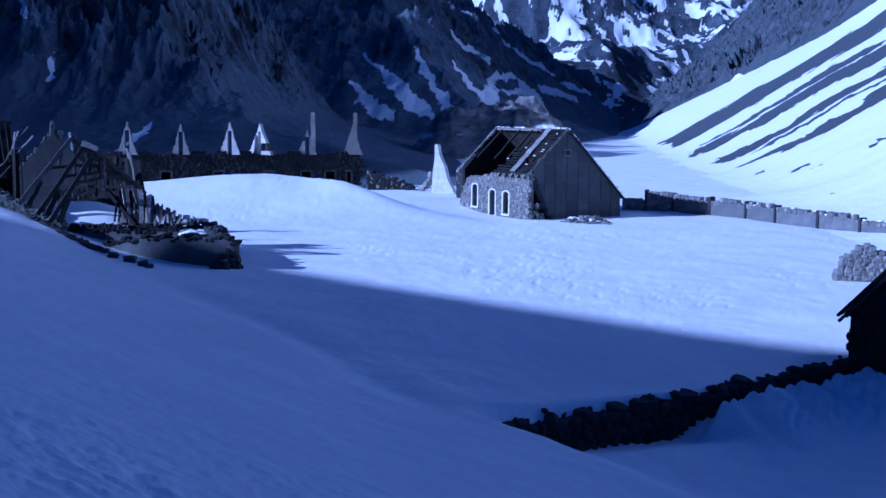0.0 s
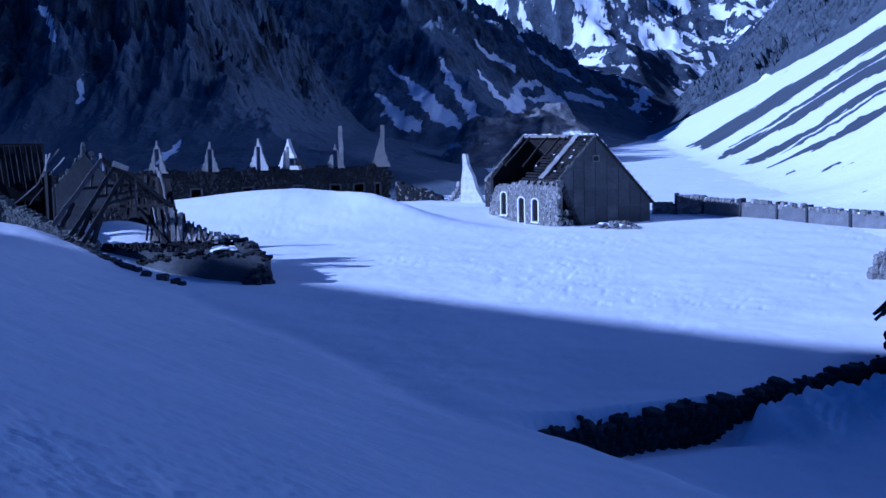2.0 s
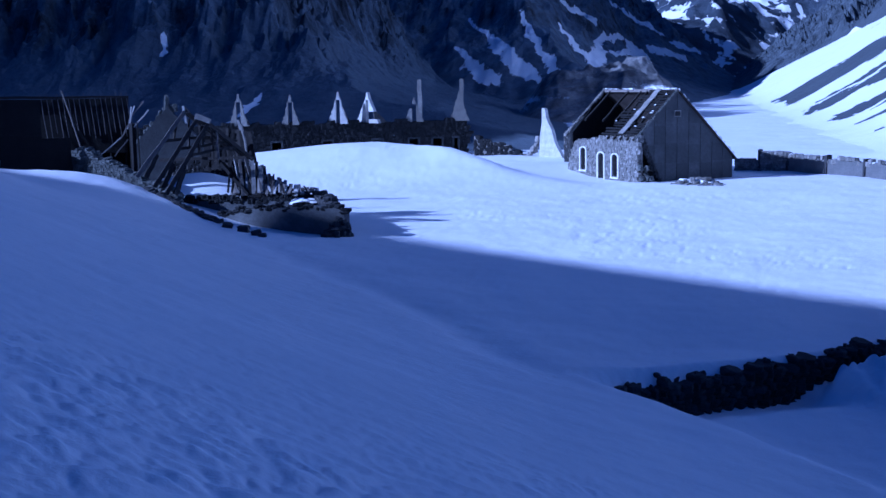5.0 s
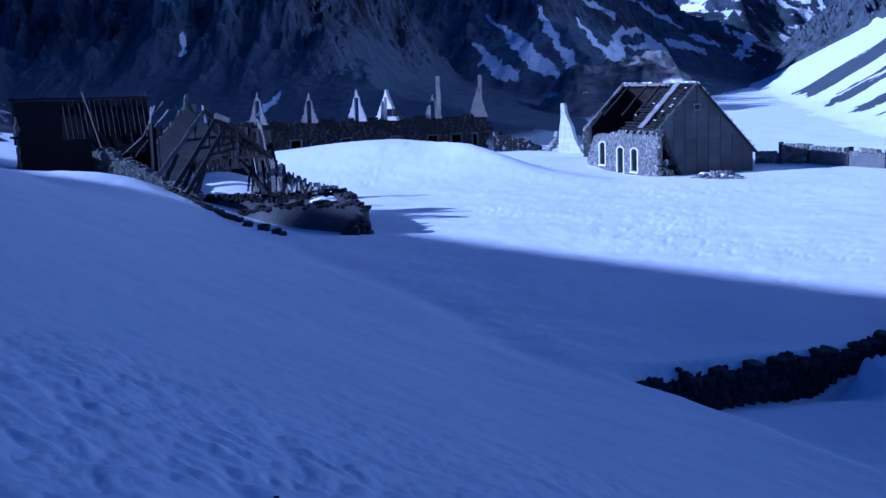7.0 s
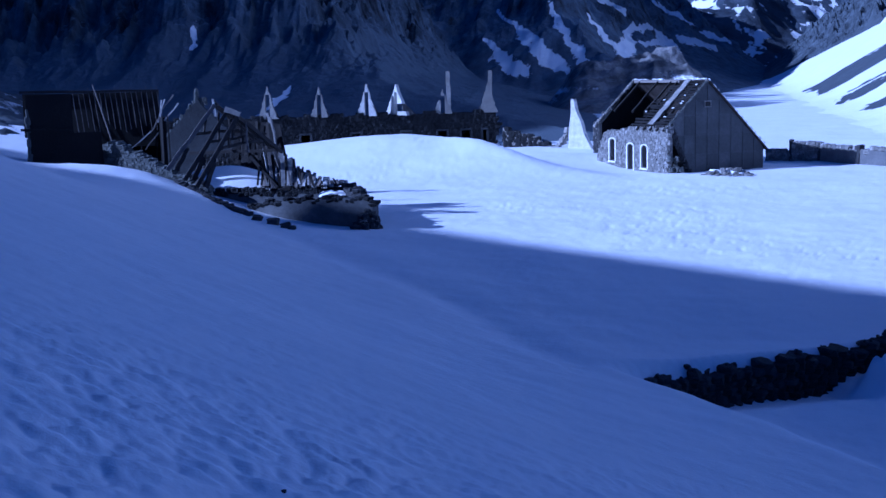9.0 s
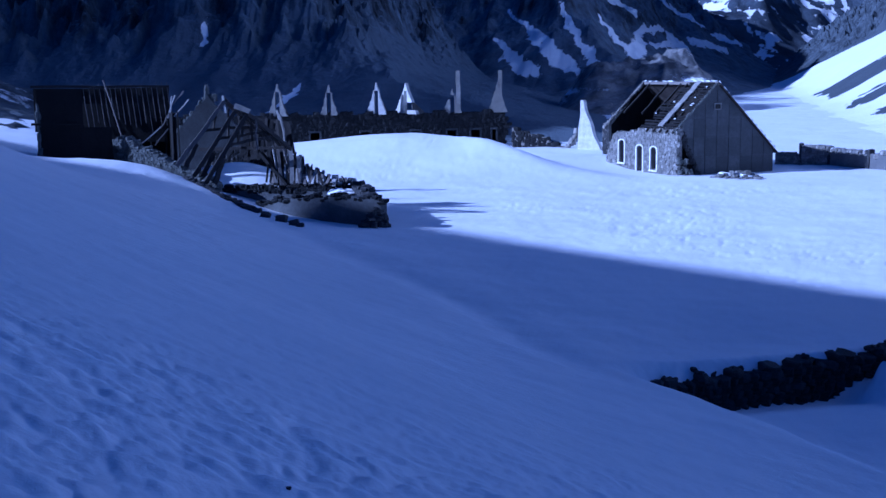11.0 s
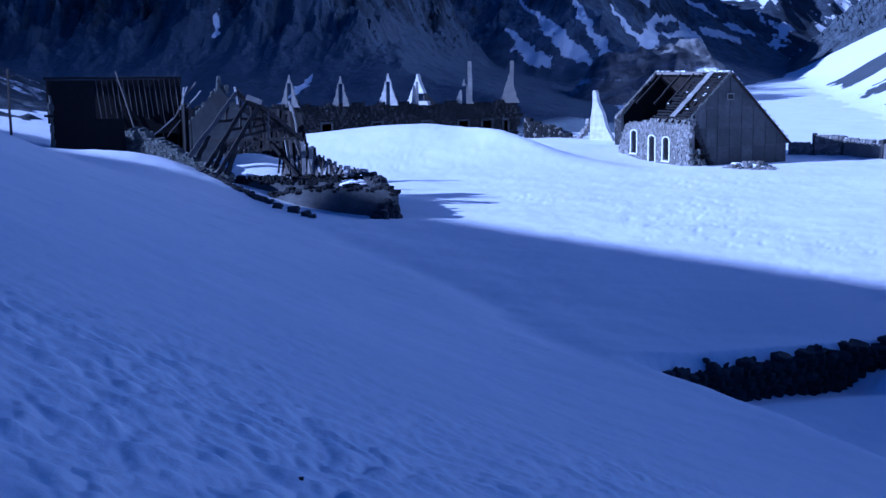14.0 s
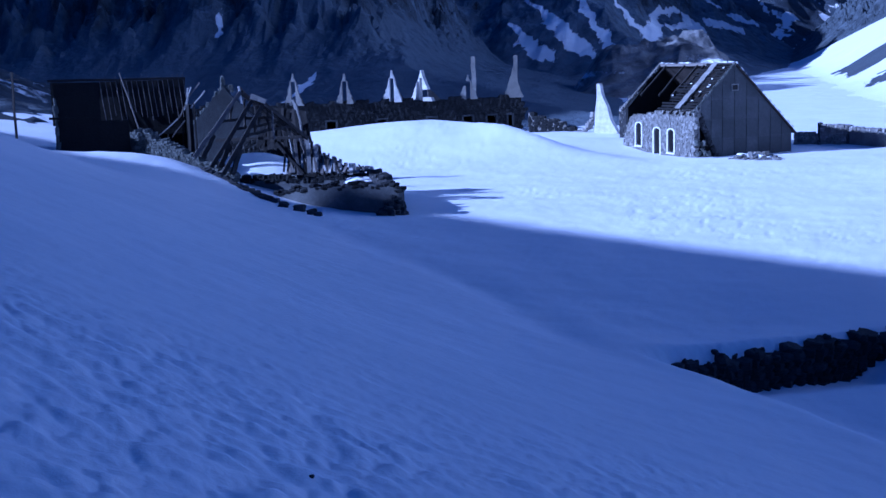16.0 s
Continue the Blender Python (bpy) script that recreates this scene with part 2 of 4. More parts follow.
def mountain(name, label, xs, ys, height, material, masks, shade=True):
    X, Y = np.meshgrid(xs, ys)
    Z = height(X, Y)
    ob = sheet(name, X, Y, Z, material, masks(X, Y, Z), shade=shade)
    return tagged(ob, label, "mountain", kind="structure")


def west_height(x, y):
    front = y - 137 + 0.10 * x
    flank = (-0.03 * y - 4 - x) * 1.0
    d = np.minimum(front, flank + 14)
    base = 0.22 * soft(d, 5) + 0.95 * soft(d - 40, 5) - 1.3 * soft(d - 76, 6)
    wob = 12 * fbm(x * 0.02, y * 0.02, 3, 0.5, 55)
    crag = ridged((x + wob) * 0.022, y * 0.013 + 2, 6, 0.55, 60) - 0.85
    fine = ridged((x + 0.4 * wob) * 0.085, y * 0.06, 5, 0.6, 70) - 0.85
    up = smooth(d, 30, 62)
    grit = ridged((x + 0.2 * wob) * 0.30, y * 0.26, 4, 0.6, 80) - 0.85
    return -8.8 + base + up * (15 * crag + 8.0 * fine + 2.6 * grit) + 0.7 * fbm(x * 0.1, y * 0.1, 4, 0.5, 75) * smooth(d, 0, 20)


def west_masks(x, y, z):
    return {"snow": streaks(x, z, WEST_SNOW), "scree": 1 - smooth(z + 6 * fbm(x * 0.03, y * 0.03, 3, 0.5, 77), 3, 16)}


# x, z at the lower and upper end of each streak and its half widths
WEST_SNOW = [(-67.4, 16, -76, 25, 0.8, 0.7), (-66, 24.5, -61, 26.5, 1.4, 1.3), (-63.6, 5.5, -63.7, 10, 0.35, 0.2), (-46, -4.6, -43.8, -1.2, 0.28, 0.33),
             (-6, -4, -15, 1, 0.55, 0.7), (-4.4, -5.6, -6, -4, 0.5, 0.6), (-11, -4.4, -8.6, -4.7, 0.3, 0.3)]
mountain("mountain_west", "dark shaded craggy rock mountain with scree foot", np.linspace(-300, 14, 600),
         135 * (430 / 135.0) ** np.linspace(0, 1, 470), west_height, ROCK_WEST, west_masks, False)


def north_height(x, y):
    d = np.minimum(0.218 * y - 34 - x, (y - 330) * 0.75 + 0.3 * x)
    crag = ridged(x * 0.009, y * 0.005 + 5, 6, 0.55, 140) - 0.85
    fine = ridged(x * 0.04, y * 0.02, 5, 0.55, 150) - 0.85
    up = smooth(d, 20, 110)
    return -10 + 0.10 * soft(d, 8) + 0.55 * soft(d - 25, 12) - 0.5 * soft(d - 190, 20) + up * (20 * crag + 7 * fine) + 3.5 * fbm(x * 0.03, y * 0.03, 4, 0.5, 155) * smooth(d, 0, 30)


def north_masks(x, y, z):
    return {"snow": streaks(x, z, NORTH_SNOW) + 0.12 * fbm(x * 0.05, y * 0.02, 4, 0.5, 157), "scree": 0 * x}


NORTH_SNOW = [(-16, 11, -31, 24, 1.7, 0.8), (-4, 0, -16, 11, 2.4, 1.7), (-24, 3, -32, 11.5, 3.0, 1.5), (-17, 1.4, -24, 3, 1.8, 3.0),
              (-1, 9, -11, 24, 1.8, 0.9), (2, 2, -1, 9, 2.6, 1.8), (22, 30, 3, 39.5, 2.6, 0.9), (16, 6.3, 3, 21, 2.6, 0.8), (18, 8, 27, 23, 4.0, 2.0), (47, 62, 4.5, 62, 1.5, 1.5),
              (72, 33, 35, 52, 2.6, 1.0), (133, 23, 72, 33, 3.5, 2.6), (45, 20, 52, 12, 3.0, 3.6), (30, 12, 44, 14, 1.6, 2.2), (60, 18, 90, 14, 2.0, 2.6), (26, 20, 40, 24, 1.0, 1.6)]
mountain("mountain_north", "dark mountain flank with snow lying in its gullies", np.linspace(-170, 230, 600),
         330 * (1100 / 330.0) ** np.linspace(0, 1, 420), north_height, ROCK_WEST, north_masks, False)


def east_height(x, y):
    e = x - 0.12 * y - 22.5
    base = 0.62 * soft(e, 3)
    cliff = soft(e - 68 - 0.05 * (y - 360), 6) * 0.62
    crag = ridged(x * 0.022, y * 0.013, 6, 0.55, 90) - 0.85
    fine = ridged(x * 0.08, y * 0.05, 5, 0.6, 93) - 0.85
    rock = np.maximum(smooth(e, 66, 90), smooth(y + 25 * fbm(x * 0.03, y * 0.03, 3, 0.5, 94) - 4.2 * np.maximum(70 - e, 0), 372, 420))
    return -8.4 + base + cliff + rock * smooth(e, 2, 60) * (9 * crag + 4.5 * fine) + 0.25 * fbm(x * 0.07, y * 0.07, 4, 0.5, 95)


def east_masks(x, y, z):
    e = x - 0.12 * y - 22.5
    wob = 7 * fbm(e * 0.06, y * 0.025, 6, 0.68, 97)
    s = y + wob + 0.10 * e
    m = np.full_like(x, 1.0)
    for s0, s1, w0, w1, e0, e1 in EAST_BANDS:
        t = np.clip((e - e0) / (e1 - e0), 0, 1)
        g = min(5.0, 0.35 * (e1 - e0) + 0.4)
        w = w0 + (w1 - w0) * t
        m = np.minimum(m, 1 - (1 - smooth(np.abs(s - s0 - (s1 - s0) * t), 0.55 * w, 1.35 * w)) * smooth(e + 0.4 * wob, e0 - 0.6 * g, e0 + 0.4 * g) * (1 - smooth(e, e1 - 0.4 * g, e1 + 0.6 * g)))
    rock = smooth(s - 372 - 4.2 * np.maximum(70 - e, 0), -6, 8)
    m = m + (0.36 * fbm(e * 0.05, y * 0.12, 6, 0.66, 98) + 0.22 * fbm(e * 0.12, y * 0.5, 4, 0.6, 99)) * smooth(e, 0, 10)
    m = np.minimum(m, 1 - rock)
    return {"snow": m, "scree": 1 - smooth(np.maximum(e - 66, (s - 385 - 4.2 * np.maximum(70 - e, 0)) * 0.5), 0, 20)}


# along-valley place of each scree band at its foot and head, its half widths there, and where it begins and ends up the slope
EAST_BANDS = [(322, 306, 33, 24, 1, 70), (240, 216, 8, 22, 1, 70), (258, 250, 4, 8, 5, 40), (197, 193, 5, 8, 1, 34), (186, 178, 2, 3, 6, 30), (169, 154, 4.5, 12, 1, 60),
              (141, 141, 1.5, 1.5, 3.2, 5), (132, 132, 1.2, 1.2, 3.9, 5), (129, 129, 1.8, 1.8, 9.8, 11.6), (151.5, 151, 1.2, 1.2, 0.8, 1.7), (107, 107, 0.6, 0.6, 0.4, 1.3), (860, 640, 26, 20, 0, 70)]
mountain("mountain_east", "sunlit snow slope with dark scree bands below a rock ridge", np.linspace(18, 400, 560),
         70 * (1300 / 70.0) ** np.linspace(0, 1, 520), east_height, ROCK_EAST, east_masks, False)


def build_shade_ridge():
    """The ridge whose shadow lies over the near half of the valley, laid out along its own crest."""
    ox, oy, oz = -5.7 + 125 * SUN.x, 57.2 + 125 * SUN.y, -8 + 125 * SUN.z
    w, q = np.meshgrid(np.linspace(-110, 250, 400), np.concatenate([-np.geomspace(110, 0.6, 50), [0.0], np.geomspace(0.6, 60, 40)]))
    X, Y = ox + 0.707 * (w + q), oy + 0.707 * (q - w)
    crest = oz - 3.9 * smooth(-w, 6.3, 8.6) * (1 - 0.6 * smooth(-w, 12, 16)) - 0.5 * soft(-w - 45, 5) + 0.035 * soft(w - 8, 3) + 3.5 * smooth(w, 25, 33) - 0.5 * soft(w - 125, 10)
    Z = crest - np.where(q > 0, 1.6, 0.75) * np.abs(q) + 3.0 * fbm(X * 0.03, Y * 0.03, 5, 0.5, 100) * smooth(np.abs(q), 4, 30)
    ob = sheet("mountain_south_west", X, Y, np.maximum(Z, -12), ROCK_EAST, {"snow": 0.4 + 0.5 * fbm(X * 0.02, Y * 0.02, 4, 0.5, 111), "scree": 0 * X})
    return tagged(ob, "snowy ridge beyond the bank", "mountain", kind="structure")


def peak_height(x, y):
    """The high western summit that keeps the cliffs and the valley head in shade."""
    crest = 149 + 0.17 * np.maximum(y - 150, 0) - 6.0 * soft(34 - y, 1) - 1.5 * soft(y - 760, 10)
    q = np.abs(x + 300)
    return np.maximum(crest - 1.2 * q + smooth(q, 15, 60) * 9 * (ridged(x * 0.02, y * 0.02, 5, 0.5, 105) - 0.9), -12)


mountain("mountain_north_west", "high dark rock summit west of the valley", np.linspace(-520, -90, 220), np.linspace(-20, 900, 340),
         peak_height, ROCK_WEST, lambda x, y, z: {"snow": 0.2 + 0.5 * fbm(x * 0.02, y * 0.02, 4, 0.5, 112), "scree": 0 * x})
build_shade_ridge()


def far_height(x, y):
    b = 90 * ridged(x * 0.0019 + 3, y * 0.0019, 7, 0.47, 120)
    return -20 + smooth(y, 900, 2300) * (150 + 1.9 * b) + smooth(y, 700, 1100) * 0.30 * b


def far_masks(x, y, z):
    return {"snow": 0.42 + 0.5 * fbm(x * 0.018 + y * 0.006, y * 0.01 - x * 0.004, 3, 0.6, 131) + 0.45 * fbm(x * 0.075 + y * 0.03, y * 0.035 - x * 0.02, 4, 0.7, 130) - 0.25 * smooth(y, 1500, 900), "scree": 0 * x}


mountain("mountain_far", "distant mountains streaked with snow", np.linspace(-420, 900, 560), np.linspace(700, 2700, 480),
         far_height, ROCK_FAR, far_masks)


def moraine_height(x, y):
    c = np.exp(-((y - 262) / 26) ** 2)
    side = smooth(x, -12, 4) * (1 - smooth(x, 22, 34))
    return -10 + c * side * (13.0 + 1.3 * fbm(x * 0.08, y * 0.08, 5, 0.55, 160)) + c * side * 1.8 * (ridged(x * 0.1, y * 0.1, 4, 0.5, 165) - 0.9)


mountain("moraine_hill", "grey rubble moraine hump behind the house", np.linspace(-14, 40, 200), np.linspace(200, 320, 160),
         moraine_height, ROCK_MORAINE, lambda x, y, z: {"snow": 0.30 + 0.5 * fbm(x * 0.05, z * 0.2, 4, 0.5, 170), "scree": 0.3 + 0 * x})


def spur_height(x, y):
    """Rock ribs showing through the snow on the bank's far shoulder."""
    rim = smooth(x, -96, -90) * (1 - smooth(x, -50, -46)) * smooth(y, 88, 94) * (1 - smooth(y, 160, 168))
    return ground_height(x, y) - 1.5 + rim * (1.75 + 4.2 * smooth(-x - 0.1 * y, 44, 72) + 0.7 * fbm(x * 0.15, y * 0.15, 5, 0.55, 180))


mountain("rock_shoulder", "dark rock ribs with snow stripes on the far shoulder of the bank", np.linspace(-97, -45, 200), np.linspace(86, 170, 220),
         spur_height, ROCK_EAST, lambda x, y, z: {"snow": 0.16 + 0.55 * grad_noise(x * 0.03 + y * 0.02, y * 0.13 - x * 0.10, 185) + 0.15 * fbm(x * 0.2, y * 0.2, 3, 0.5, 186), "scree": 0 * x})


# ---- mesh kit ----
class Solid:
    """Boxes, beams and plates gathered into one mesh."""

    def __init__(self, seed=0, weld=False):
        self.v, self.f, self.r, self.weld = [], [], random.Random(seed), weld

    def hull(self, low, high):
        """Two rings of equal length, joined and capped."""
        n, k = len(low), len(self.v)
        self.v += [tuple(p) for p in low] + [tuple(p) for p in high]
        self.f += [tuple(k + i for i in reversed(range(n))), tuple(k + n + i for i in range(n))]
        self.f += [(k + i, k + (i + 1) % n, k + n + (i + 1) % n, k + n + i) for i in range(n)]

    def box(self, c, size, jitter=0.0, turn=None):
        x, y, z = (s / 2 for s in size)
        pts = [Vector(p) for p in ((-x, -y, -z), (x, -y, -z), (x, y, -z), (-x, y, -z), (-x, -y, z), (x, -y, z), (x, y, z), (-x, y, z))]
        if jitter:
            pts = [p + Vector([self.r.uniform(-jitter, jitter) for _ in range(3)]) for p in pts]
        if turn is not None:
            pts = [turn @ p for p in pts]
        pts = [p + Vector(c) for p in pts]
        self.hull(pts[:4], pts[4:])

    def stone(self, c, size, jitter=0.18):
        """An irregular block with its corners worn off."""
        turn = Euler([self.r.uniform(-0.25, 0.25) for _ in range(3)]).to_matrix()
        sx, sy, sz = (s / 2 for s in size)
        rings = []
        for z, k in ((-1, 0.88), (-0.5, 1.0), (0.55, 1.0), (1, 0.86)):
            ring = []
            for a in range(6):
                t = a * math.pi / 3 + 0.3
                q = 1 + self.r.uniform(-jitter, jitter)
                ring.append(turn @ Vector((sx * k * q * math.copysign(abs(math.cos(t)) ** 0.7, math.cos(t)), sy * k * q * math.copysign(abs(math.sin(t)) ** 0.7, math.sin(t)), sz * z)) + Vector(c))
            rings.append(ring)
        k = len(self.v)
        self.v += [tuple(p) for ring in rings for p in ring]
        for j in range(3):
            for i in range(6):
                self.f.append((k + 6 * j + i, k + 6 * j + (i + 1) % 6, k + 6 * j + 6 + (i + 1) % 6, k + 6 * j + 6 + i))
        self.f += [tuple(k + i for i in reversed(range(6))), tuple(k + 18 + i for i in range(6))]

    def beam(self, a, b, w, h=None, wobble=0.0, steps=1):
        """A squared timber from a to b, bowed by wobble."""
        a, b, h = Vector(a), Vector(b), h or w
        d = (b - a).normalized()
        side = d.cross(Vector((0, 0, 1)))
        side = side.normalized() if side.length > 1e-3 else Vector((1, 0, 0))
        up = side.cross(d)
        rings = []
        for i in range(steps + 1):
            t = i / steps
            m = a.lerp(b, t) + (side * self.r.uniform(-1, 1) + up * self.r.uniform(-1, 1)) * wobble * math.sin(math.pi * t)
            g = 1 - 0.15 * t
            rings.append([m + side * sx * w / 2 * g + up * sz * h / 2 * g for sx, sz in ((-1, -1), (1, -1), (1, 1), (-1, 1))])
        k = len(self.v)
        self.v += [tuple(p) for ring in rings for p in ring]
        for j in range(steps):
            self.f += [(k + 4 * j + i, k + 4 * j + (i + 1) % 4, k + 4 * j + 4 + (i + 1) % 4, k + 4 * j + 4 + i) for i in range(4)]
        self.f += [(k + 3, k + 2, k + 1, k), tuple(k + 4 * steps + i for i in range(4))]

    def plate(self, ring, thick):
        """A flat polygon given thickness along its back normal."""
        ring = [Vector(p) for p in ring]
        n = Vector((0, 0, 0))
        for p, q in zip(ring, ring[1:] + ring[:1]):
            n += p.cross(q)
        n.normalize()
        self.hull([p - n * thick for p in ring], ring)

    def mesh(self, name, material, rounded=False):
        me = bpy.data.meshes.new(name)
        me.from_pydata(self.v, [], self.f)
        if self.weld:
            bm = bmesh.new()
            bm.from_mesh(me)
            bmesh.ops.remove_doubles(bm, verts=bm.verts, dist=0.002)
            bm.to_mesh(me)
            bm.free()
        me.materials.append(material)
        if rounded:
            me.polygons.foreach_set("use_smooth", [True] * len(me.polygons))
        me.update()
        return me


def part(name, solid, material, parent, label="", rounded=False):
    ob = new(name, solid.mesh(name, material, rounded))
    ob.parent = parent
    return tagged(ob, label)


def thing(name, m, label, category, group=""):
    ob = new(name)
    ob.empty_display_size = 0.3
    ob.matrix_world = m
    return tagged(ob, label, category, group)


def ground_z(x, y):
    return float(ground_height(np.array([float(x)]), np.array([float(y)]))[0])


def clip(ring, keep):
    """The part of a flat (x, z) polygon where every a*x + b*z <= c."""
    for a, b, c in keep:
        out = []
        for p, q in zip(ring, ring[1:] + ring[:1]):
            dp, dq = a * p[0] + b * p[1] - c, a * q[0] + b * q[1] - c
            if dp <= 0:
                out.append(p)
            if dp * dq < 0:
                t = dp / (dp - dq)
                out.append((p[0] + t * (q[0] - p[0]), p[1] + t * (q[1] - p[1])))
        ring = out
        if len(ring) < 3:
            return []
    return ring


def masonry(length, top, thick, openings=(), stone=(0.36, 0.24), base=-0.6, seed=1, proud=0.05, loose=0.5, coping=99.0):
    """A rubble wall along local x, its face at y = 0 and its body behind: the mortar core and the stones, as two meshes.
    openings: x0, x1, z0, z1. top: height along x."""
    core, stones = Solid(seed, True), Solid(seed + 1)
    r = random.Random(seed + 2)
    xs = sorted({0.0, length, *[v for o in openings for v in o[:2]], *[i * 0.4 for i in range(1, int(length / 0.4))]})
    for a, b in zip(xs, xs[1:]):
        if b - a < 0.01:
            continue
        m, gaps = (a + b) / 2, []
        for x0, x1, z0, z1 in openings:
            if x0 < m < x1:
                gaps.append((z0, z1))
        lo = base
        for z0, z1 in sorted(gaps) + [(None, None)]:
            ha, hb = (top(a) - 0.06, top(b) - 0.06) if z0 is None else (z0, z0)
            if min(ha, hb) > lo + 0.02:
                core.hull([(a, 0, lo), (b, 0, lo), (b, thick, lo), (a, thick, lo)], [(a, 0, ha), (b, 0, hb), (b, thick, hb), (a, thick, ha)])
            lo = z1 if z1 is not None else lo
    z = base
    while z < max(top(i * length / 40) for i in range(41)) + 0.1:
        hgt = stone[1] * r.uniform(0.75, 1.25)
        x = r.uniform(-0.1, 0.1)
        while x < length:
            w = stone[0] * r.uniform(0.6, 1.5)
            x1, m = min(x + w, length + 0.05), x + w / 2
            if z + hgt > top(min(max(m, 0), length)) - coping and z + hgt * 0.5 < top(min(max(m, 0), length)) + r.uniform(-0.5, 0.5) * stone[1] * loose:
                inside = [o for o in openings if o[2] < z + hgt / 2 < o[3] and x1 > o[0] + 0.02 and x < o[1] - 0.02]
                if not inside:
                    deep = thick * r.uniform(0.5, 0.62) + 2 * proud
                    stones.stone((m, deep / 2 - proud - r.uniform(0.0, 0.05), z + hgt / 2), (w * 1.18, deep * 1.05, hgt * 1.22), 0.12)
                    if z + 3 * hgt > top(min(max(m, 0), length)):
                        stones.stone((m + r.uniform(-0.1, 0.1), thick - deep / 2 + proud, z + hgt / 2 + r.uniform(-0.05, 0.05)), (w * 1.18, deep * 1.05, hgt * 1.22), 0.12)
            x += w
        z += hgt
    return core, stones


def wall_thing(name, a, b, z, top, thick, label, category, stone_mat, seed, openings=(), stone=(0.36, 0.24), group="", core_mat=None, base=-0.6, coping=99.0):
    """A free rubble wall from a to b, the face to the right of the way."""
    ang = math.degrees(math.atan2(b[1] - a[1], b[0] - a[0]))
    ob = thing(name, pose(a[0], a[1], z, 0, 0, ang), label, category, group)
    core, stones = masonry(math.dist(a, b), top, thick, openings, stone, seed=seed, base=base, coping=coping)
    part("core", core, core_mat or MORTAR, ob)
    tagged(part("stonework", stones, stone_mat, ob), kind="stuff")
    return ob


def profile(*pairs):
    """A broken wall top: heights between given places along the wall, roughened."""
    xs, zs = [p[0] for p in pairs], [p[1] for p in pairs]
    return lambda x: float(np.interp(x, xs, zs)) + 0.07 * math.sin(5.1 * x) + 0.05 * math.sin(11.7 * x + 1)


# ---- stone house ----
def opening_trim(parent, y, w, z0, z1, kind, seed):
    """A limewashed surround with a shallow arched head, in the front wall's plane (x = 0)."""
    t = 0.17
    frame_mesh = Solid(seed)
    for s in (-1, 1):
        frame_mesh.box((-0.03, y + s * (w / 2 + t / 2), (z0 + z1) / 2), (0.16, t, z1 - z0), 0.012)
    n = 7
    for i in range(n):
        a0, a1 = math.pi * i / n, math.pi * (i + 1) / n
        ring = [(-0.11, y + r * math.cos(a), z1 - 0.02 + 0.55 * r * math.sin(a)) for r, a in ((w / 2 + t, a0), (w / 2 + t, a1), (w / 2, a1), (w / 2, a0))]
        frame_mesh.hull(ring, [(0.05, p[1], p[2]) for p in ring])
    if kind == "window":
        frame_mesh.box((-0.05, y, z0 - 0.06), (0.24, w + 2 * t, 0.13), 0.012)
    ob = part(kind + "_surround", frame_mesh, TRIM, parent, "white limewashed surround of the opening")
    if kind == "door":
        leaf = Solid(seed + 1)
        for i in range(5):
            leaf.box((0.3, y - w / 2 + (i + 0.5) * w / 5, (z0 + z1) / 2 - 0.05), (0.05, w / 5 - 0.015, z1 - z0 - 0.1), 0.006)
        part("door_leaf", leaf, WOOD_DARK, ob, "dark plank door")
    else:
        sash = Solid(seed + 1)
        sash.box((0.32, y, (z0 + z1) / 2), (0.06, 0.06, z1 - z0))
        sash.box((0.32, y, z0 + (z1 - z0) * 0.6), (0.06, w, 0.06))
        part("mullion", sash, WOOD_DARK, ob)


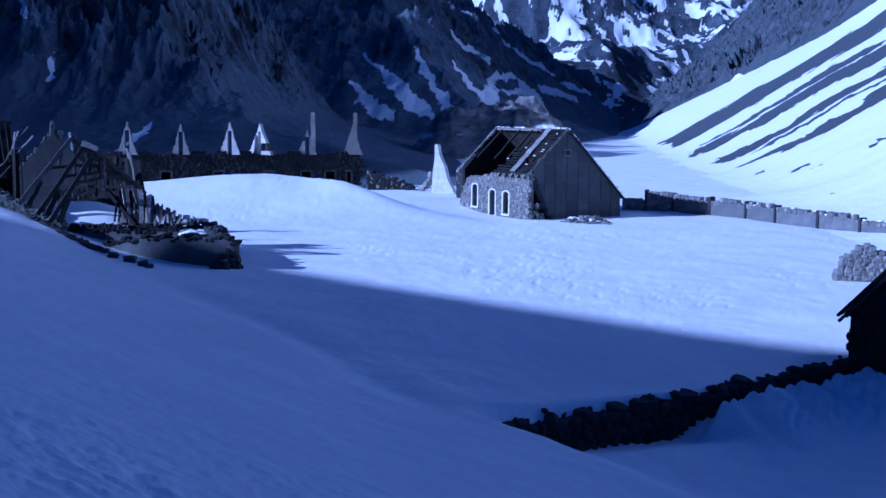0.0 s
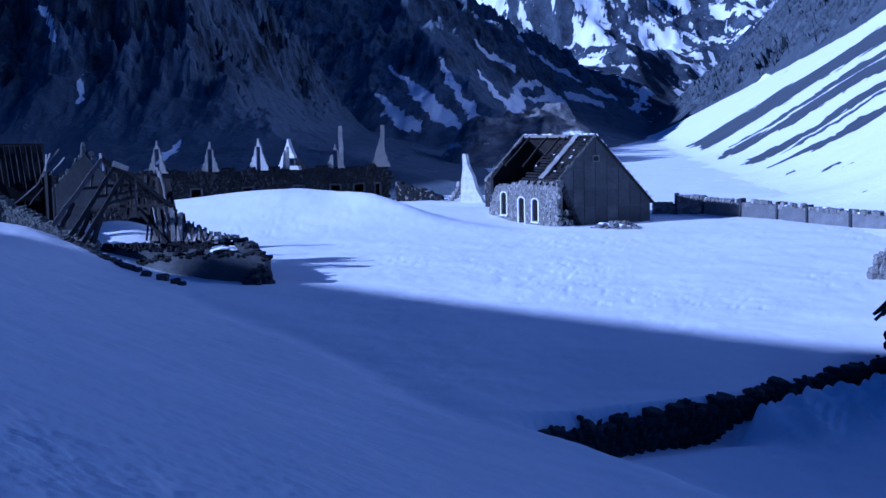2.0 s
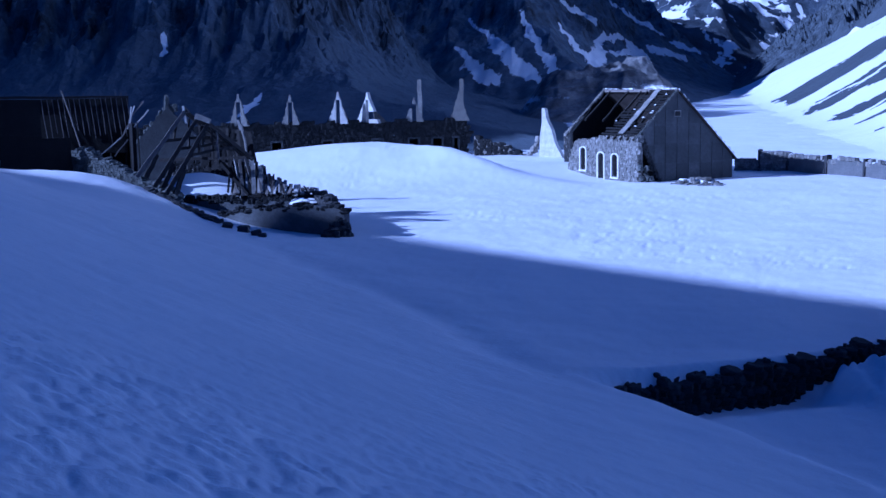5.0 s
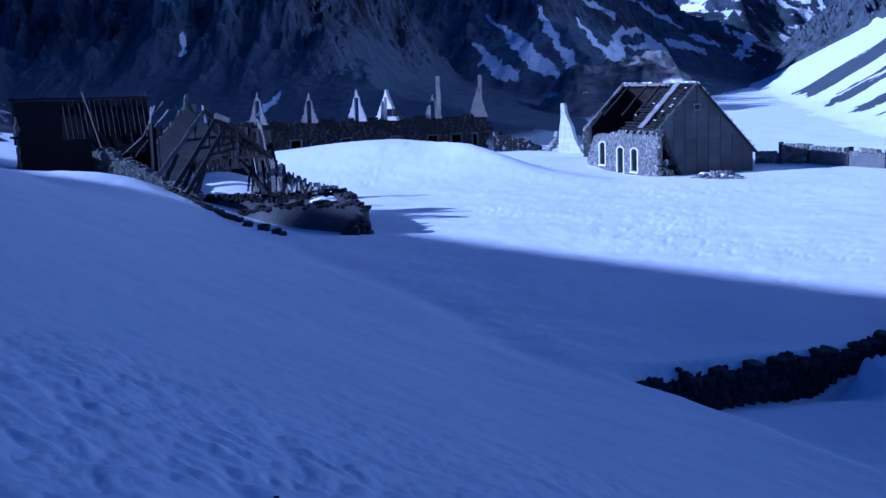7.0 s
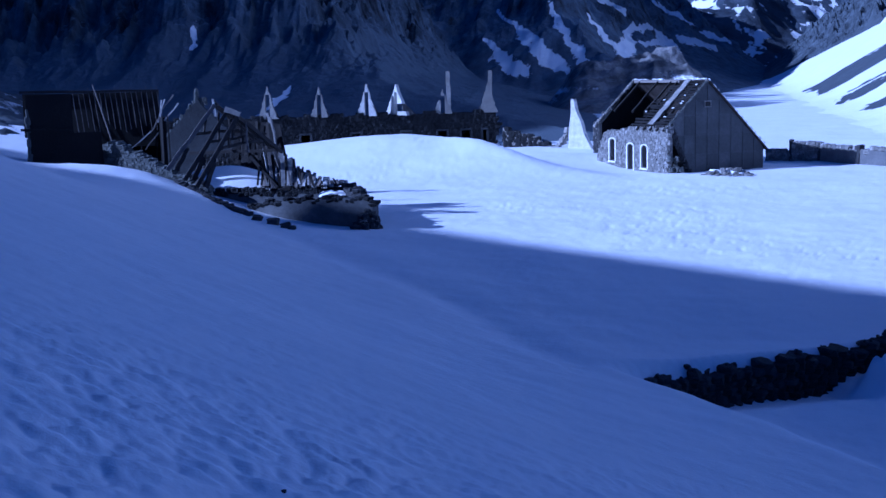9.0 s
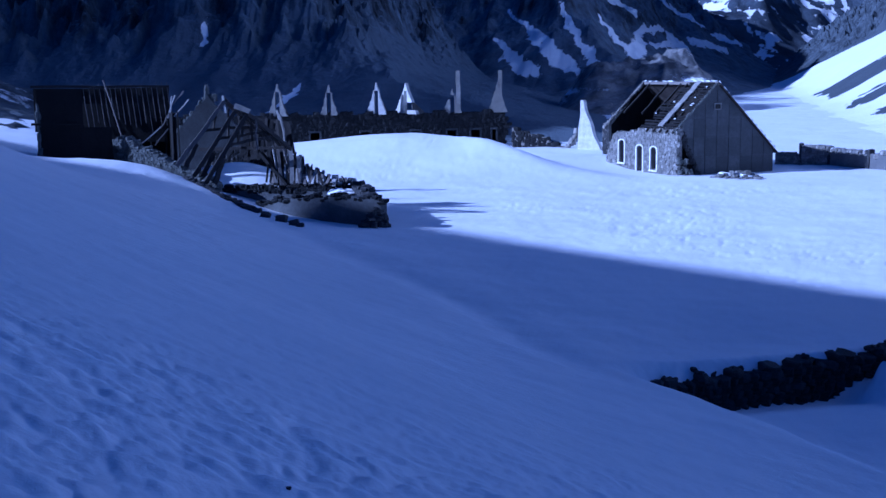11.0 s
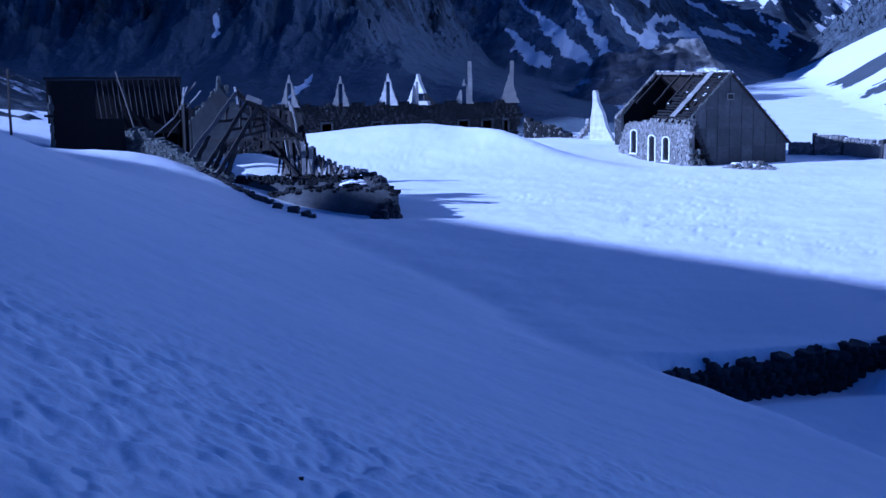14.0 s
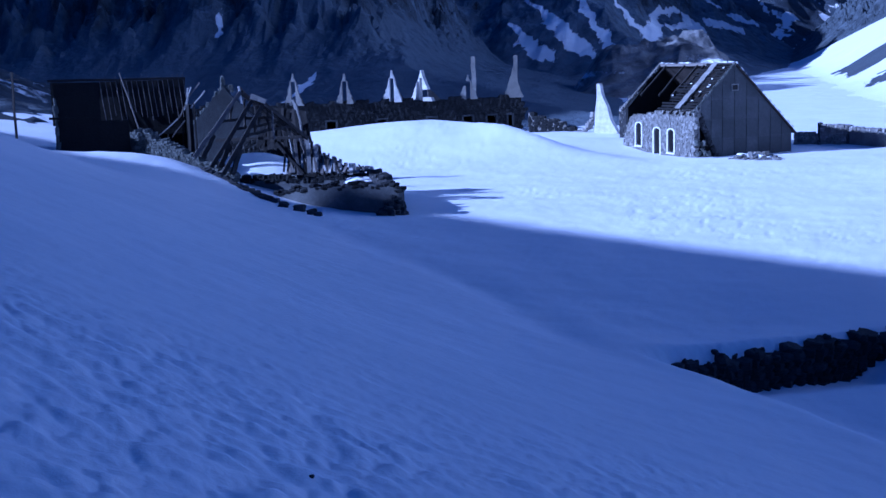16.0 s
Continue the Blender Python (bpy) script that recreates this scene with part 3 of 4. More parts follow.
def build_house():
    L, Wd, XR, ZR, ZL, ZE = 10.55, 9.26, 3.7, 7.15, 3.65, 1.75
    ob = thing("stone_house", pose(6.8, 91, -8.05, 0, 0, 30), "grey stone house with a half-collapsed board roof in snow", "house")
    # front wall: its face is x = 0 and looks along -x
    holes = [(7.92, 0.82, 0.62, 2.30, "window"), (5.15, 0.86, -0.6, 1.98, "door"), (3.1, 0.82, 0.30, 1.95, "window")]
    arches = [(y - w / 2, y + w / 2, z0, z1 + 0.2) for y, w, z0, z1, k in holes]
    core, stones = masonry(L, profile((0, 0.3), (0.3, 1.3), (0.7, 2.4), (1.2, 3.0), (3.5, 3.2), (6.0, 3.55), (L, 3.75)), 0.5,
                           [(L - b, L - a, c, d) for a, b, c, d in arches], (0.30, 0.2), seed=11)
    turn = pose(0, L, 0, 0, 0, -90)
    for s in (core, stones):
        s.v = [tuple(turn @ Vector((x, y, z))) for x, y, z in s.v]
    front = part("front_wall", core, MORTAR, ob, "grey rubble stone wall with limewashed openings")
    tagged(part("stonework", stones, STONE, front), kind="stuff")
    for i, (y, w, z0, z1, k) in enumerate(holes):
        opening_trim(front, y, w, z0, z1, k, 20 + 3 * i)
    # broken toe of the corner
    toe = Solid(31)
    for i in range(16):
        t = 0.6 * toe.r.random()
        toe.stone((toe.r.uniform(-0.1, 0.9) * (1 - 0.3 * t), -0.15 - toe.r.uniform(0, 1.2) * (1 - t), 2.6 * t - 0.2), [toe.r.uniform(0.22, 0.45) for _ in range(3)])
    tagged(part("fallen_corner", toe, RUBBLE, ob), kind="stuff")
    # gable wall in the plane y = 0, of rendered panels
    slope_l, slope_r = (ZR - ZL) / XR, (ZR - ZE) / (Wd - XR)
    limits = [(-slope_l, 1, ZL - 0.12), (slope_r, 1, ZR + slope_r * XR - 0.12), (-3.5, -1.7, -8.1)]
    body = Solid(33)
    outline = [(2.35, -0.6), (Wd, -0.6), (Wd, ZE), (XR, ZR), (0.5, ZL + 0.5 * slope_l), (0.62, 3.2), (1.0, 2.6), (1.1, 1.9), (1.7, 1.3), (1.8, 0.5)]
    body.plate([(x, 0.03, z) for x, z in outline], 0.4)
    gable = part("gable_wall", body, PLASTER, ob, "grey rendered gable with panel joints")
    cols = [0.55, 1.55, 2.6, 3.72, 4.85, 6.0, 7.15, 8.25, Wd]
    rows = [-0.6, 1.45, 2.95, 4.5, 5.7, 7.2]
    for a, b in zip(cols, cols[1:]):
        for c, d in zip(rows, rows[1:]):
            ring = clip([(a + 0.03, c + 0.055), (b - 0.03, c + 0.055), (b - 0.03, d - 0.055), (a + 0.03, d - 0.055)], limits)
            if len(ring) >= 3:
                s = Solid(40)
                s.plate([(x, -0.015 + random.uniform(-0.012, 0.012), z) for x, z in ring], 0.04)
                part("panel", s, PLASTER, gable)
    jamb = Solid(34)
    for i in range(30):
        t = i / 29
        jamb.stone((0.62 + 1.75 * t ** 1.3 + jamb.r.uniform(-0.15, 0.1), 0.1, 3.3 - 3.5 * t), [jamb.r.uniform(0.2, 0.42) for _ in range(3)])
    tagged(part("broken_edge_stone", jamb, STONE_DARK, gable), kind="stuff")
    # a dark block for the opening, its inner shade in the colour
    vent = Solid(35)
    vent.box((3.72, -0.02, 5.35), (0.5, 0.10, 0.36))
    v = part("vent_window", vent, GLOOM, gable, "small dark vent opening")
    rim = Solid(36)
    for dx, dz, sx, sz in ((0, 0.22, 0.64, 0.07), (0, -0.22, 0.64, 0.07), (-0.285, 0, 0.07, 0.36), (0.285, 0, 0.07, 0.36)):
        rim.box((3.72 + dx, -0.06, 5.35 + dz), (sx, 0.12, sz), 0.01)
    part("rim", rim, CONCRETE, v)
    # far gable and east wall, their black tone painting the shade inside the house
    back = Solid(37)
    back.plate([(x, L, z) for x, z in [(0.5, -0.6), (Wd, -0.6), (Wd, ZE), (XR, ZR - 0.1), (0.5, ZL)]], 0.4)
    part("far_gable", back, DARK_SHADE_STONE, ob)
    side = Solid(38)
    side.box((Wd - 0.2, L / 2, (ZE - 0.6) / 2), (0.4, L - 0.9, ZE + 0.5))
    part("side_wall", side, DARK_SHADE_STONE, ob)
    # roof: a ridge, rafters, a whole eastern slope and the tattered western one
    roof = Solid(39)
    roof.beam((XR, -0.15, ZR), (XR, L + 0.1, ZR), 0.2, 0.24)
    top = part("ridge_beam", roof, WOOD, ob, "weathered ridge timber with snow")
    cap = Solid(47)
    for i in range(14):
        y = 0.1 + i * L / 14
        if i not in (6, 7, 10):
            cap.box((XR + cap.r.uniform(-0.05, 0.1), y + 0.3, ZR + 0.17), (0.22, cap.r.uniform(0.3, 0.7), cap.r.uniform(0.03, 0.09)), 0.04)
    tagged(part("snow_cap", cap, SNOW, top), kind="stuff")
    east = Solid(41)
    ring = [(XR + 0.05, -0.2, ZR + 0.12), (Wd + 0.35, -0.2, ZE - 0.2), (Wd + 0.35, L + 0.2, ZE - 0.2), (XR + 0.05, L + 0.2, ZR + 0.12)]
    east.plate(ring, 0.1)
    part("east_slope", east, TIN, ob, "dark boarded roof slope")
    verge = Solid(48)
    for i in range(13):
        a, b = i / 13, (i + (0.3, 0.6, 0.2, 0.45)[i % 4]) / 13
        p = lambda t: (XR + t * (Wd + 0.3 - XR), -0.24, ZR + 0.16 - t * (ZR - ZE + 0.2))
        verge.beam(p(a), p(b), 0.1, verge.r.uniform(0.04, 0.09))
    tagged(part("verge_snow", verge, SNOW, ob), kind="stuff")
    for i in range(12):
        y = 0.15 + i * (L - 0.3) / 11
        if i in (6, 8, 9):
            continue
        s = Solid(200 + i)
        t0 = 0.0 if i not in (5, 7, 10) else 0.35
        s.beam((-0.3 + t0 * (XR + 0.3), y, ZL - 0.3 * slope_l + t0 * (XR + 0.3) * slope_l), (XR, y, ZR), 0.13, 0.17, 0.05, 4)
        part("rafter", s, WOOD_DARK, ob)

    def on_slope(y, t, lift=0.12):
        return Vector((XR * (1 - t) - 0.25 * t, y, ZR - t * (ZR - ZL + 0.25 * slope_l) + lift))

    r = random.Random(5)
    for i in range(17):
        t = 0.03 + i * 0.057
        for y0, y1 in ((0.0, 1.7), (1.75, 4.3)):
            if r.random() < 0.06:
                continue
            e0, e1 = y0 + r.uniform(-0.25, 0.3), y1 + r.uniform(-0.6, 0.4) + ((1.5 * t - 0.7) if y1 > 4 else 0)
            s = Solid(300 + i)
            n = Vector((-slope_l, 0, 1)).normalized()
            a, b = on_slope(e0, t), on_slope(e1, t)
            w = Vector((1, 0, slope_l)).normalized() * r.uniform(0.07, 0.12)
            s.plate([a - w, b - w + Vector((0, 0, r.uniform(-0.1, 0.04))), b + w, a + w], 0.03)
            part("roof_board", s, BLACK_BOARD, ob)
    strip = Solid(49)
    for i in range(22):
        t = 0.04 + i * 0.042
        y = 2.25 + 0.04 * math.sin(i * 1.3)
        a, b = on_slope(y - 0.38, t, 0.2), on_slope(y + 0.30, t, 0.2)
        w = Vector((1, 0, slope_l)).normalized() * 0.125
        strip.plate([a - w, b - w, b + w, a + w], 0.07)
    part("bare_strip", strip, CONCRETE, ob, "pale strip of bared boards down the roof")
    flecks = Solid(50)
    for i in range(8):
        t, y = flecks.r.uniform(0.03, 0.97), flecks.r.choice([flecks.r.uniform(0.1, 1.6), flecks.r.uniform(2.8, 4.6)])
        a = on_slope(y, t, 0.17)
        w, d = Vector((1, 0, slope_l)).normalized() * flecks.r.uniform(0.02, 0.045), Vector((0, flecks.r.uniform(0.1, 0.35), 0))
        flecks.plate([a - w, a - w + d, a + w + d * 0.8, a + w], 0.04)
    tagged(part("snow_fleck", flecks, SNOW, ob), kind="stuff")
    verge2 = Solid(51)
    for i in range(30):
        t = i / 29
        p = on_slope(-0.12, t, 0.1)
        verge2.stone(p, [verge2.r.uniform(0.1, 0.22) for _ in range(3)])
    tagged(part("verge_stone", verge2, RUBBLE, ob), kind="stuff")
    rim2 = Solid(52)
    for i in range(26):
        t = i / 25
        rim2.stone(on_slope(L - 0.1, t, 0.05), [rim2.r.uniform(0.18, 0.36) for _ in range(3)])
    tagged(part("far_verge_stone", rim2, STONE, ob), kind="stuff")
    # floor darkened to paint the gloom under the roof
    floor = Solid(53)
    floor.box((Wd / 2, L / 2, 0.0), (Wd - 0.9, L - 0.9, 0.3))
    part("floor_slab", floor, GLOOM, ob)


build_house()


def rubble_heap(name, m, size, n, label, mat, seed, snow=0.0, stone=(0.25, 0.6)):
    ob = thing(name, m, label, "rubble")
    s = Solid(seed)
    for i in range(n):
        a, q = s.r.uniform(0, 2 * math.pi), math.sqrt(s.r.random())
        x, y = q * math.cos(a) * size[0], q * math.sin(a) * size[1]
        s.stone((x, y, s.r.uniform(-0.1, 1.0) * size[2] * (1 - q ** 1.5)), [s.r.uniform(*stone), s.r.uniform(*stone), s.r.uniform(stone[0] * 0.5, stone[1] * 0.6)])
    tagged(part("loose_stone", s, mat, ob), kind="stuff")
    if snow:
        c = Solid(seed + 1)
        for i in range(9):
            c.stone((-size[0] * 0.5 + i * size[0] * 0.11, size[1] * 0.25, size[2] * snow * (1 - 0.06 * i)), (0.9, 0.7, 0.3))
        part("snow_cover", c, SNOW, ob, "snow lying on the stones", True)
    return ob


rubble_heap("rubble_heap", pose(11.2, 88.6, -8.1, 0, 0, -18), (2.1, 0.9, 0.85), 90, "heap of grey fallen stones topped with snow beside the house", STONE, 60, 0.45)

# ---- field wall of the east side ----
FENCE = [(16.2, 103.2), (18.2, 102.4), (20.3, 101.0), (22.7, 97.3), (24.8, 93.6), (26.3, 90.4), (28.2, 85.9), (29.7, 81.3), (31.4, 76.2), (33.4, 70.0)]


def field_panel(a, b, i):
    h = (1.05, 1.75, 1.5, 1.5, 1.4, 1.35, 1.3, 1.2, 1.15)[i]
    r = random.Random(i)
    n = math.dist(a, b)
    top = profile((0, h * r.uniform(0.85, 1.0)), (n * 0.3, h), (n * 0.7, h * r.uniform(0.92, 1.02)), (n, h * r.uniform(0.82, 0.95)))
    ob = wall_thing("field_wall", a, b, -8.1, top, 0.45, "low grey stone field wall panel half sunk in snow", "wall", STONE, 400 + 7 * i,
                    stone=(0.42, 0.26), group="field wall panels", core_mat=PANEL, coping=99.0 if i < 2 else 0.04)
    if i > 0:
        p = Solid(480 + i)
        p.box((-0.02, 0.18, h * 0.45), (0.24, 0.55, h * 1.05 + 0.4), 0.04)
        part("post", p, STONE_DARK, ob, "dark upright post between panels")
    cap = Solid(490 + i)
    for k in range(int(n / 0.5)):
        if r.random() < 0.12:
            cap.stone((0.3 + k * 0.5, 0.22, top(0.3 + k * 0.5) + 0.02), (0.55, 0.4, 0.12))
    if cap.v:
        tagged(part("snow_cap", cap, SNOW, ob, "", True), kind="stuff")


for i, (a, b) in enumerate(zip(FENCE, FENCE[1:])):
    field_panel(a, b, i)

wall_thing("broken_wall", (19.75, 57.4), (25.5, 55.8), -8.1, profile((0, 0.3), (0.35, 1.1), (0.9, 1.75), (1.5, 2.0), (2.4, 1.55), (6, 1.5)), 0.6,
           "broken grey rubble wall end standing in sunlit snow", "wall", STONE, 500, stone=(0.3, 0.2))


# ---- long barracks ----
def build_barracks():
    x0, x1, y0, zb, ze = -46.0, -7.9, 125.0, -9.0, -4.1
    ob = thing("ruined_barracks", pose(x0, y0 - 5.0, zb, 0, 0, 16), "long roofless dark stone barracks with pointed dormers behind a drift", "ruin")
    L, H = x1 - x0, ze - zb
    c16, s16 = math.cos(radians(16)), math.sin(radians(16))

    def along(bearing):
        """Metres along the front where the line of sight of that bearing meets it."""
        return (bearing * (y0 - 5.0) - x0) / (c16 - bearing * s16)

    doors = [(L - 3.9, L - 2.9, 0.2, 2.9), (L - 1.5, L - 1.05, 1.2, 2.9), (L - 6.6, L - 5.6, 1.4, 2.9)]
    wins = [(5.0 + 5.6 * i, 6.0 + 5.6 * i, 1.6, 2.9) for i in range(5)]
    core, stones = masonry(L, lambda x: H + 0.12 * math.sin(2.3 * x) + 0.08 * math.sin(7.1 * x), 0.6, doors + wins, (0.6, 0.34), seed=600, loose=0.8)
    # the shaded front is painted near black
    wall = part("front_wall", core, DARK_SHADE_STONE, ob)
    tagged(part("stonework", stones, DARK_SHADE_STONE, wall), kind="stuff")
    for k, (a, b, c, d) in enumerate(doors + wins):
        s = Solid(620 + k)
        s.box((a - 0.1, -0.05, (c + d) / 2), (0.2, 0.14, d - c), 0.02)
        s.box((b + 0.1, -0.05, (c + d) / 2), (0.2, 0.14, d - c), 0.02)
        s.box(((a + b) / 2, -0.05, d + 0.1), (b - a + 0.4, 0.14, 0.2), 0.02)
        part("opening_surround", s, OLD_RENDER, wall)
    back = Solid(640)
    back.box((L / 2, 6.5, H / 2 - 0.3), (L, 0.5, H))
    part("rear_wall", back, STONE_DARK, ob)
    for x in (0.25, L - 0.25):
        end = Solid(642)
        end.box((x, 3.45, H / 2 - 0.3), (0.5, 5.5, H))
        part("end_wall", end, STONE_DARK, ob)
    deck = Solid(641)
    deck.box((L / 2, 3.3, H - 0.5), (L - 1.2, 5.8, 0.12))
    part("loft_floor", deck, WOOD_DARK, ob)

    # pointed dormer faces; x, width, height, turn, right side broken, chimney height
    for k, (px, w, h, turn, chim, mat) in enumerate(((-34.2, 1.95, 3.5, -14, 0, DORMER), (-28.4, 1.85, 3.3, -14, 0, DORMER), (-23.1, 2.15, 3.5, -22, 0, PALE),
                                                     (-19.85, 2.2, 3.4, -58, 0, PALE), (-14.7, 2.0, 2.7, -12, 4.7, DORMER), (-9.8, 2.1, 3.3, -12, 4.7, DORMER))):
        d = Solid(650 + k, True)
        slit = 0.24 if k < 5 else 0.0
        width = w * (1.8 if k == 3 else 1.12)
        n = 16
        jag = [[d.r.uniform(-0.13, 0.08) for _ in range(n + 1)] for _ in range(2)]
        for i in range(n):
            t0, t1 = i / n, (i + 1) / n
            def half(t, side):
                return max(0.06, width / 2 * (0.12 * (1 - t) + 0.88 * (1 - t) ** 1.12) + jag[side > 0][round(t * n)] * (1 - 0.6 * t))
            if t1 <= 0.77 and slit:
                for sgn in (-1, 1):
                    if k == 4 and sgn < 0 and t0 > 0.5:
                        continue
                    if k == 3 and sgn > 0 and 0.1 < t0 < 0.32:
                        continue
                    ring = [(sgn * slit, 0, t0 * h), (sgn * max(slit + 0.09, half(t0, sgn)), 0, t0 * h), (sgn * max(slit + 0.09, half(t1, sgn)), 0, t1 * h), (sgn * slit, 0, t1 * h)]
                    d.hull(ring, [(p[0], 0.4, p[2]) for p in ring])
            else:
                ring = [(-half(t0, -1), 0, t0 * h), (half(t0, 1), 0, t0 * h), (half(t1, 1), 0, t1 * h), (-half(t1, -1), 0, t1 * h)]
                d.hull(ring, [(p[0], 0.4, p[2]) for p in ring])
        dm = part("dormer", d, mat, ob, "pale pointed dormer wall with a tall slit")
        dm.matrix_local = pose(along(px / y0), -0.1, H - 0.1, 0, 0, turn)
        cheek = Solid(660 + k)
        cheek.hull([(w * 0.3, 0.4, 0), (w * 0.42, 0.4, 0), (w * 0.42, 2.2, 0), (w * 0.3, 2.2, 0)], [(w * 0.2, 0.4, h * 0.5), (w * 0.26, 0.4, h * 0.5), (w * 0.26, 0.7, h * 0.4), (w * 0.2, 0.7, h * 0.4)])
        part("cheek", cheek, STONE_DARK, dm)
        if chim:
            c = Solid(670 + k)
            cx = 0.62 * (1 if k == 4 else 0.5)
            c.beam((cx, 0.25, 0), (cx, 0.25, chim), 0.52, 0.5, 0.06, 8)
            part("chimney", c, DORMER, dm, "slender pale chimney")
    lean = Solid(680)
    lean.beam((12.6, 0.0, H + 0.6), (13.2, -0.1, H - 2.2), 0.25, 0.25, 0.05, 3)
    part("leaning_post", lean, CONCRETE, ob)


build_barracks()


def gable_fragment():
    ob = thing("gable_fragment", pose(-1.35, 124.5, -8.4, 0, 0, -38), "tall pale pointed fragment of a ruined gable", "ruin")
    s = Solid(700, True)
    n = 12
    for i in range(n):
        t0, t1 = i / n, (i + 1) / n
        a = lambda t: 0.15 + 0.55 * t + 0.06 * math.sin(11 * t)
        b = lambda t: 3.6 - 2.7 * t ** 0.8 + 0.09 * math.sin(14 * t)
        ring = [(a(t0), 0, t0 * 5.6), (b(t0), 0, t0 * 5.6), (b(t1), 0, t1 * 5.6), (a(t1), 0, t1 * 5.6)]
        s.hull(ring, [(p[0], 0.5, p[2]) for p in ring])
    part("gable_face", s, PALE, ob)
    f = Solid(701)
    for i in range(26):
        t = i / 26
        f.stone((-2.2 + 2.3 * t, 0.2 + f.r.uniform(-0.3, 0.3), 0.2 + 2.3 * t ** 2 * f.r.uniform(0.5, 1)), [f.r.uniform(0.3, 0.6) for _ in range(3)])
    tagged(part("fallen_stone", f, CONCRETE, ob), kind="stuff")
    return ob


gable_fragment()
wall_thing("low_ruin_wall", (-8.4, 128.0), (-1.6, 126.0), -9.0, profile((0, 3.2), (2.0, 2.6), (4.0, 2.2), (4.4, 1.6), (6.3, 1.0)), 0.5, "low dark ruined wall between gable and barracks", "wall", DARK_SHADE_STONE, 710, stone=(0.6, 0.34))
wall_thing("dark_ruin_wall", (1.4, 116.0), (4.2, 113.8), -9.0, profile((0, 3.9), (0.9, 4.2), (1.2, 5.0), (4, 4.6)), 0.6, "dark ruined wall stump behind the house", "wall", STONE_DARK, 720, stone=(0.5, 0.32))


# ---- collapsed farm building ----
def build_collapsed():
    # low enclosure walls
    wall_thing("enclosure_wall", (-19.6, 61.9), (-10.7, 58.7), -8.2, profile((0, 0.75), (1.2, 1.15), (2.2, 1.5), (3.6, 1.75), (6, 1.9), (8.6, 1.98), (9.4, 1.9)), 0.6,
               "low pale rendered enclosure wall drifted with snow", "wall", DARK_SHADE_STONE, 730, stone=(0.36, 0.13), core_mat=PLASTER, coping=0.1)
    wall_thing("inner_wall", (-21.4, 64.7), (-13.0, 64.4), -8.2, profile((0, 1.85), (1.2, 2.0), (3.2, 2.0), (4.6, 1.9), (6.0, 2.1), (6.6, 1.95), (8.6, 1.8)), 0.5,
               "low pale inner wall of the ruin with dark stones along its top", "wall", DARK_SHADE_STONE, 740, stone=(0.3, 0.15), core_mat=PLASTER, coping=0.26)
    wall_thing("end_wall", (-10.6, 58.5), (-12.9, 65.0), -8.2, profile((0, 0.35), (0.5, 1.0), (1.2, 1.7), (2.2, 2.1), (4, 2.1), (6.9, 2.0)), 0.7,
               "crumbled dark rubble end wall of the ruin", "wall", STONE_DARK, 750, stone=(0.3, 0.2))
    wall_thing("rear_wall", (-24.0, 71.2), (-19.6, 71.0), -8.2, profile((0, 3.7), (1.5, 3.85), (3.0, 3.6), (4.4, 3.7)), 0.5,
               "low black rear wall of the ruin behind drifted snow", "wall", DARK_SHADE_STONE, 744, stone=(0.36, 0.2))
    rubble_heap("rubble_heap", pose(-11.0, 58.7, -8.2, 0, 0, 60), (1.3, 0.6, 1.5), 70, "dark fallen stones at the wall corner", STONE_DARK, 752)
    row = thing("fallen_stone_row", pose(-20.0, 59.6, -6.2), "row of dark fallen stones along the edge of the snowy bank", "rubble")
    d = Solid(753)
    for i in range(70):
        t = d.r.random()
        x, y = -21.9 + 4.4 * t + d.r.uniform(-0.2, 0.2), 60.9 - 2.2 * t + d.r.uniform(-0.25, 0.25)
        k = d.r.uniform(0.18, 0.42)
        d.stone((x + 20.0, y - 59.6, ground_z(x, y) + 6.2 + 0.1 * k), (k * 1.3, k, k * 0.6))
    tagged(part("loose_stone", d, STONE_DARK, row), kind="stuff")

    # gable wall behind
    P = (-30.4, 74.6)
    ob = thing("ruined_gable", pose(P[0], P[1], -8.35, 0, 0, 6), "grey ruined gable wall with crumbling stepped edges", "ruin")
    g = Solid(760, True)
    n = 26
    for i in range(n):
        x0, x1 = i * 10.2 / n, (i + 1) * 10.2 / n
        h = lambda x: (1.4 + 5.7 * min(1, x / 4.9) if x < 5.1 else 7.1 - 1.05 * (x - 5.1)) + 0.12 * math.sin(9 * x)
        g.hull([(x0, 0, -0.6), (x1, 0, -0.6), (x1, 0.5, -0.6), (x0, 0.5, -0.6)], [(x0, 0, h(x0)), (x1, 0, h(x1)), (x1, 0.5, h(x1)), (x0, 0.5, h(x0))])
    wall = part("gable_wall", g, OLD_RENDER, ob)
    e = Solid(761)
    for i in range(60):
        x = e.r.uniform(-0.2, 5.6)
        e.stone((x, 0.2, (1.4 + 5.7 * min(1, max(0, x) / 4.9)) + e.r.uniform(-0.2, 0.15)), [e.r.uniform(0.14, 0.36) for _ in range(3)])
    tagged(part("edge_stone", e, RUBBLE, wall), kind="stuff")
    pin = Solid(762)
    for i in range(5):
        pin.stone((5.0, 0.2, 7.0 + i * 0.2), (0.42 - 0.05 * i, 0.4, 0.3))
    part("pinnacle", pin, RUBBLE, wall)

    # roof frames still standing
    base = Vector((-19.6, 62.0, -6.2))
    tr = thing("roof_truss", Matrix.Translation(base), "leaning dark timber roof trusses of a collapsed barn", "roof truss")

    def timber(name, a, b, w, mat, seed, owner, origin, h=None, wob=0.04, steps=4, label=""):
        s = Solid(seed)
        s.beam(Vector(a) - origin, Vector(b) - origin, w, h, wob, steps)
        return part(name, s, mat, owner, label)

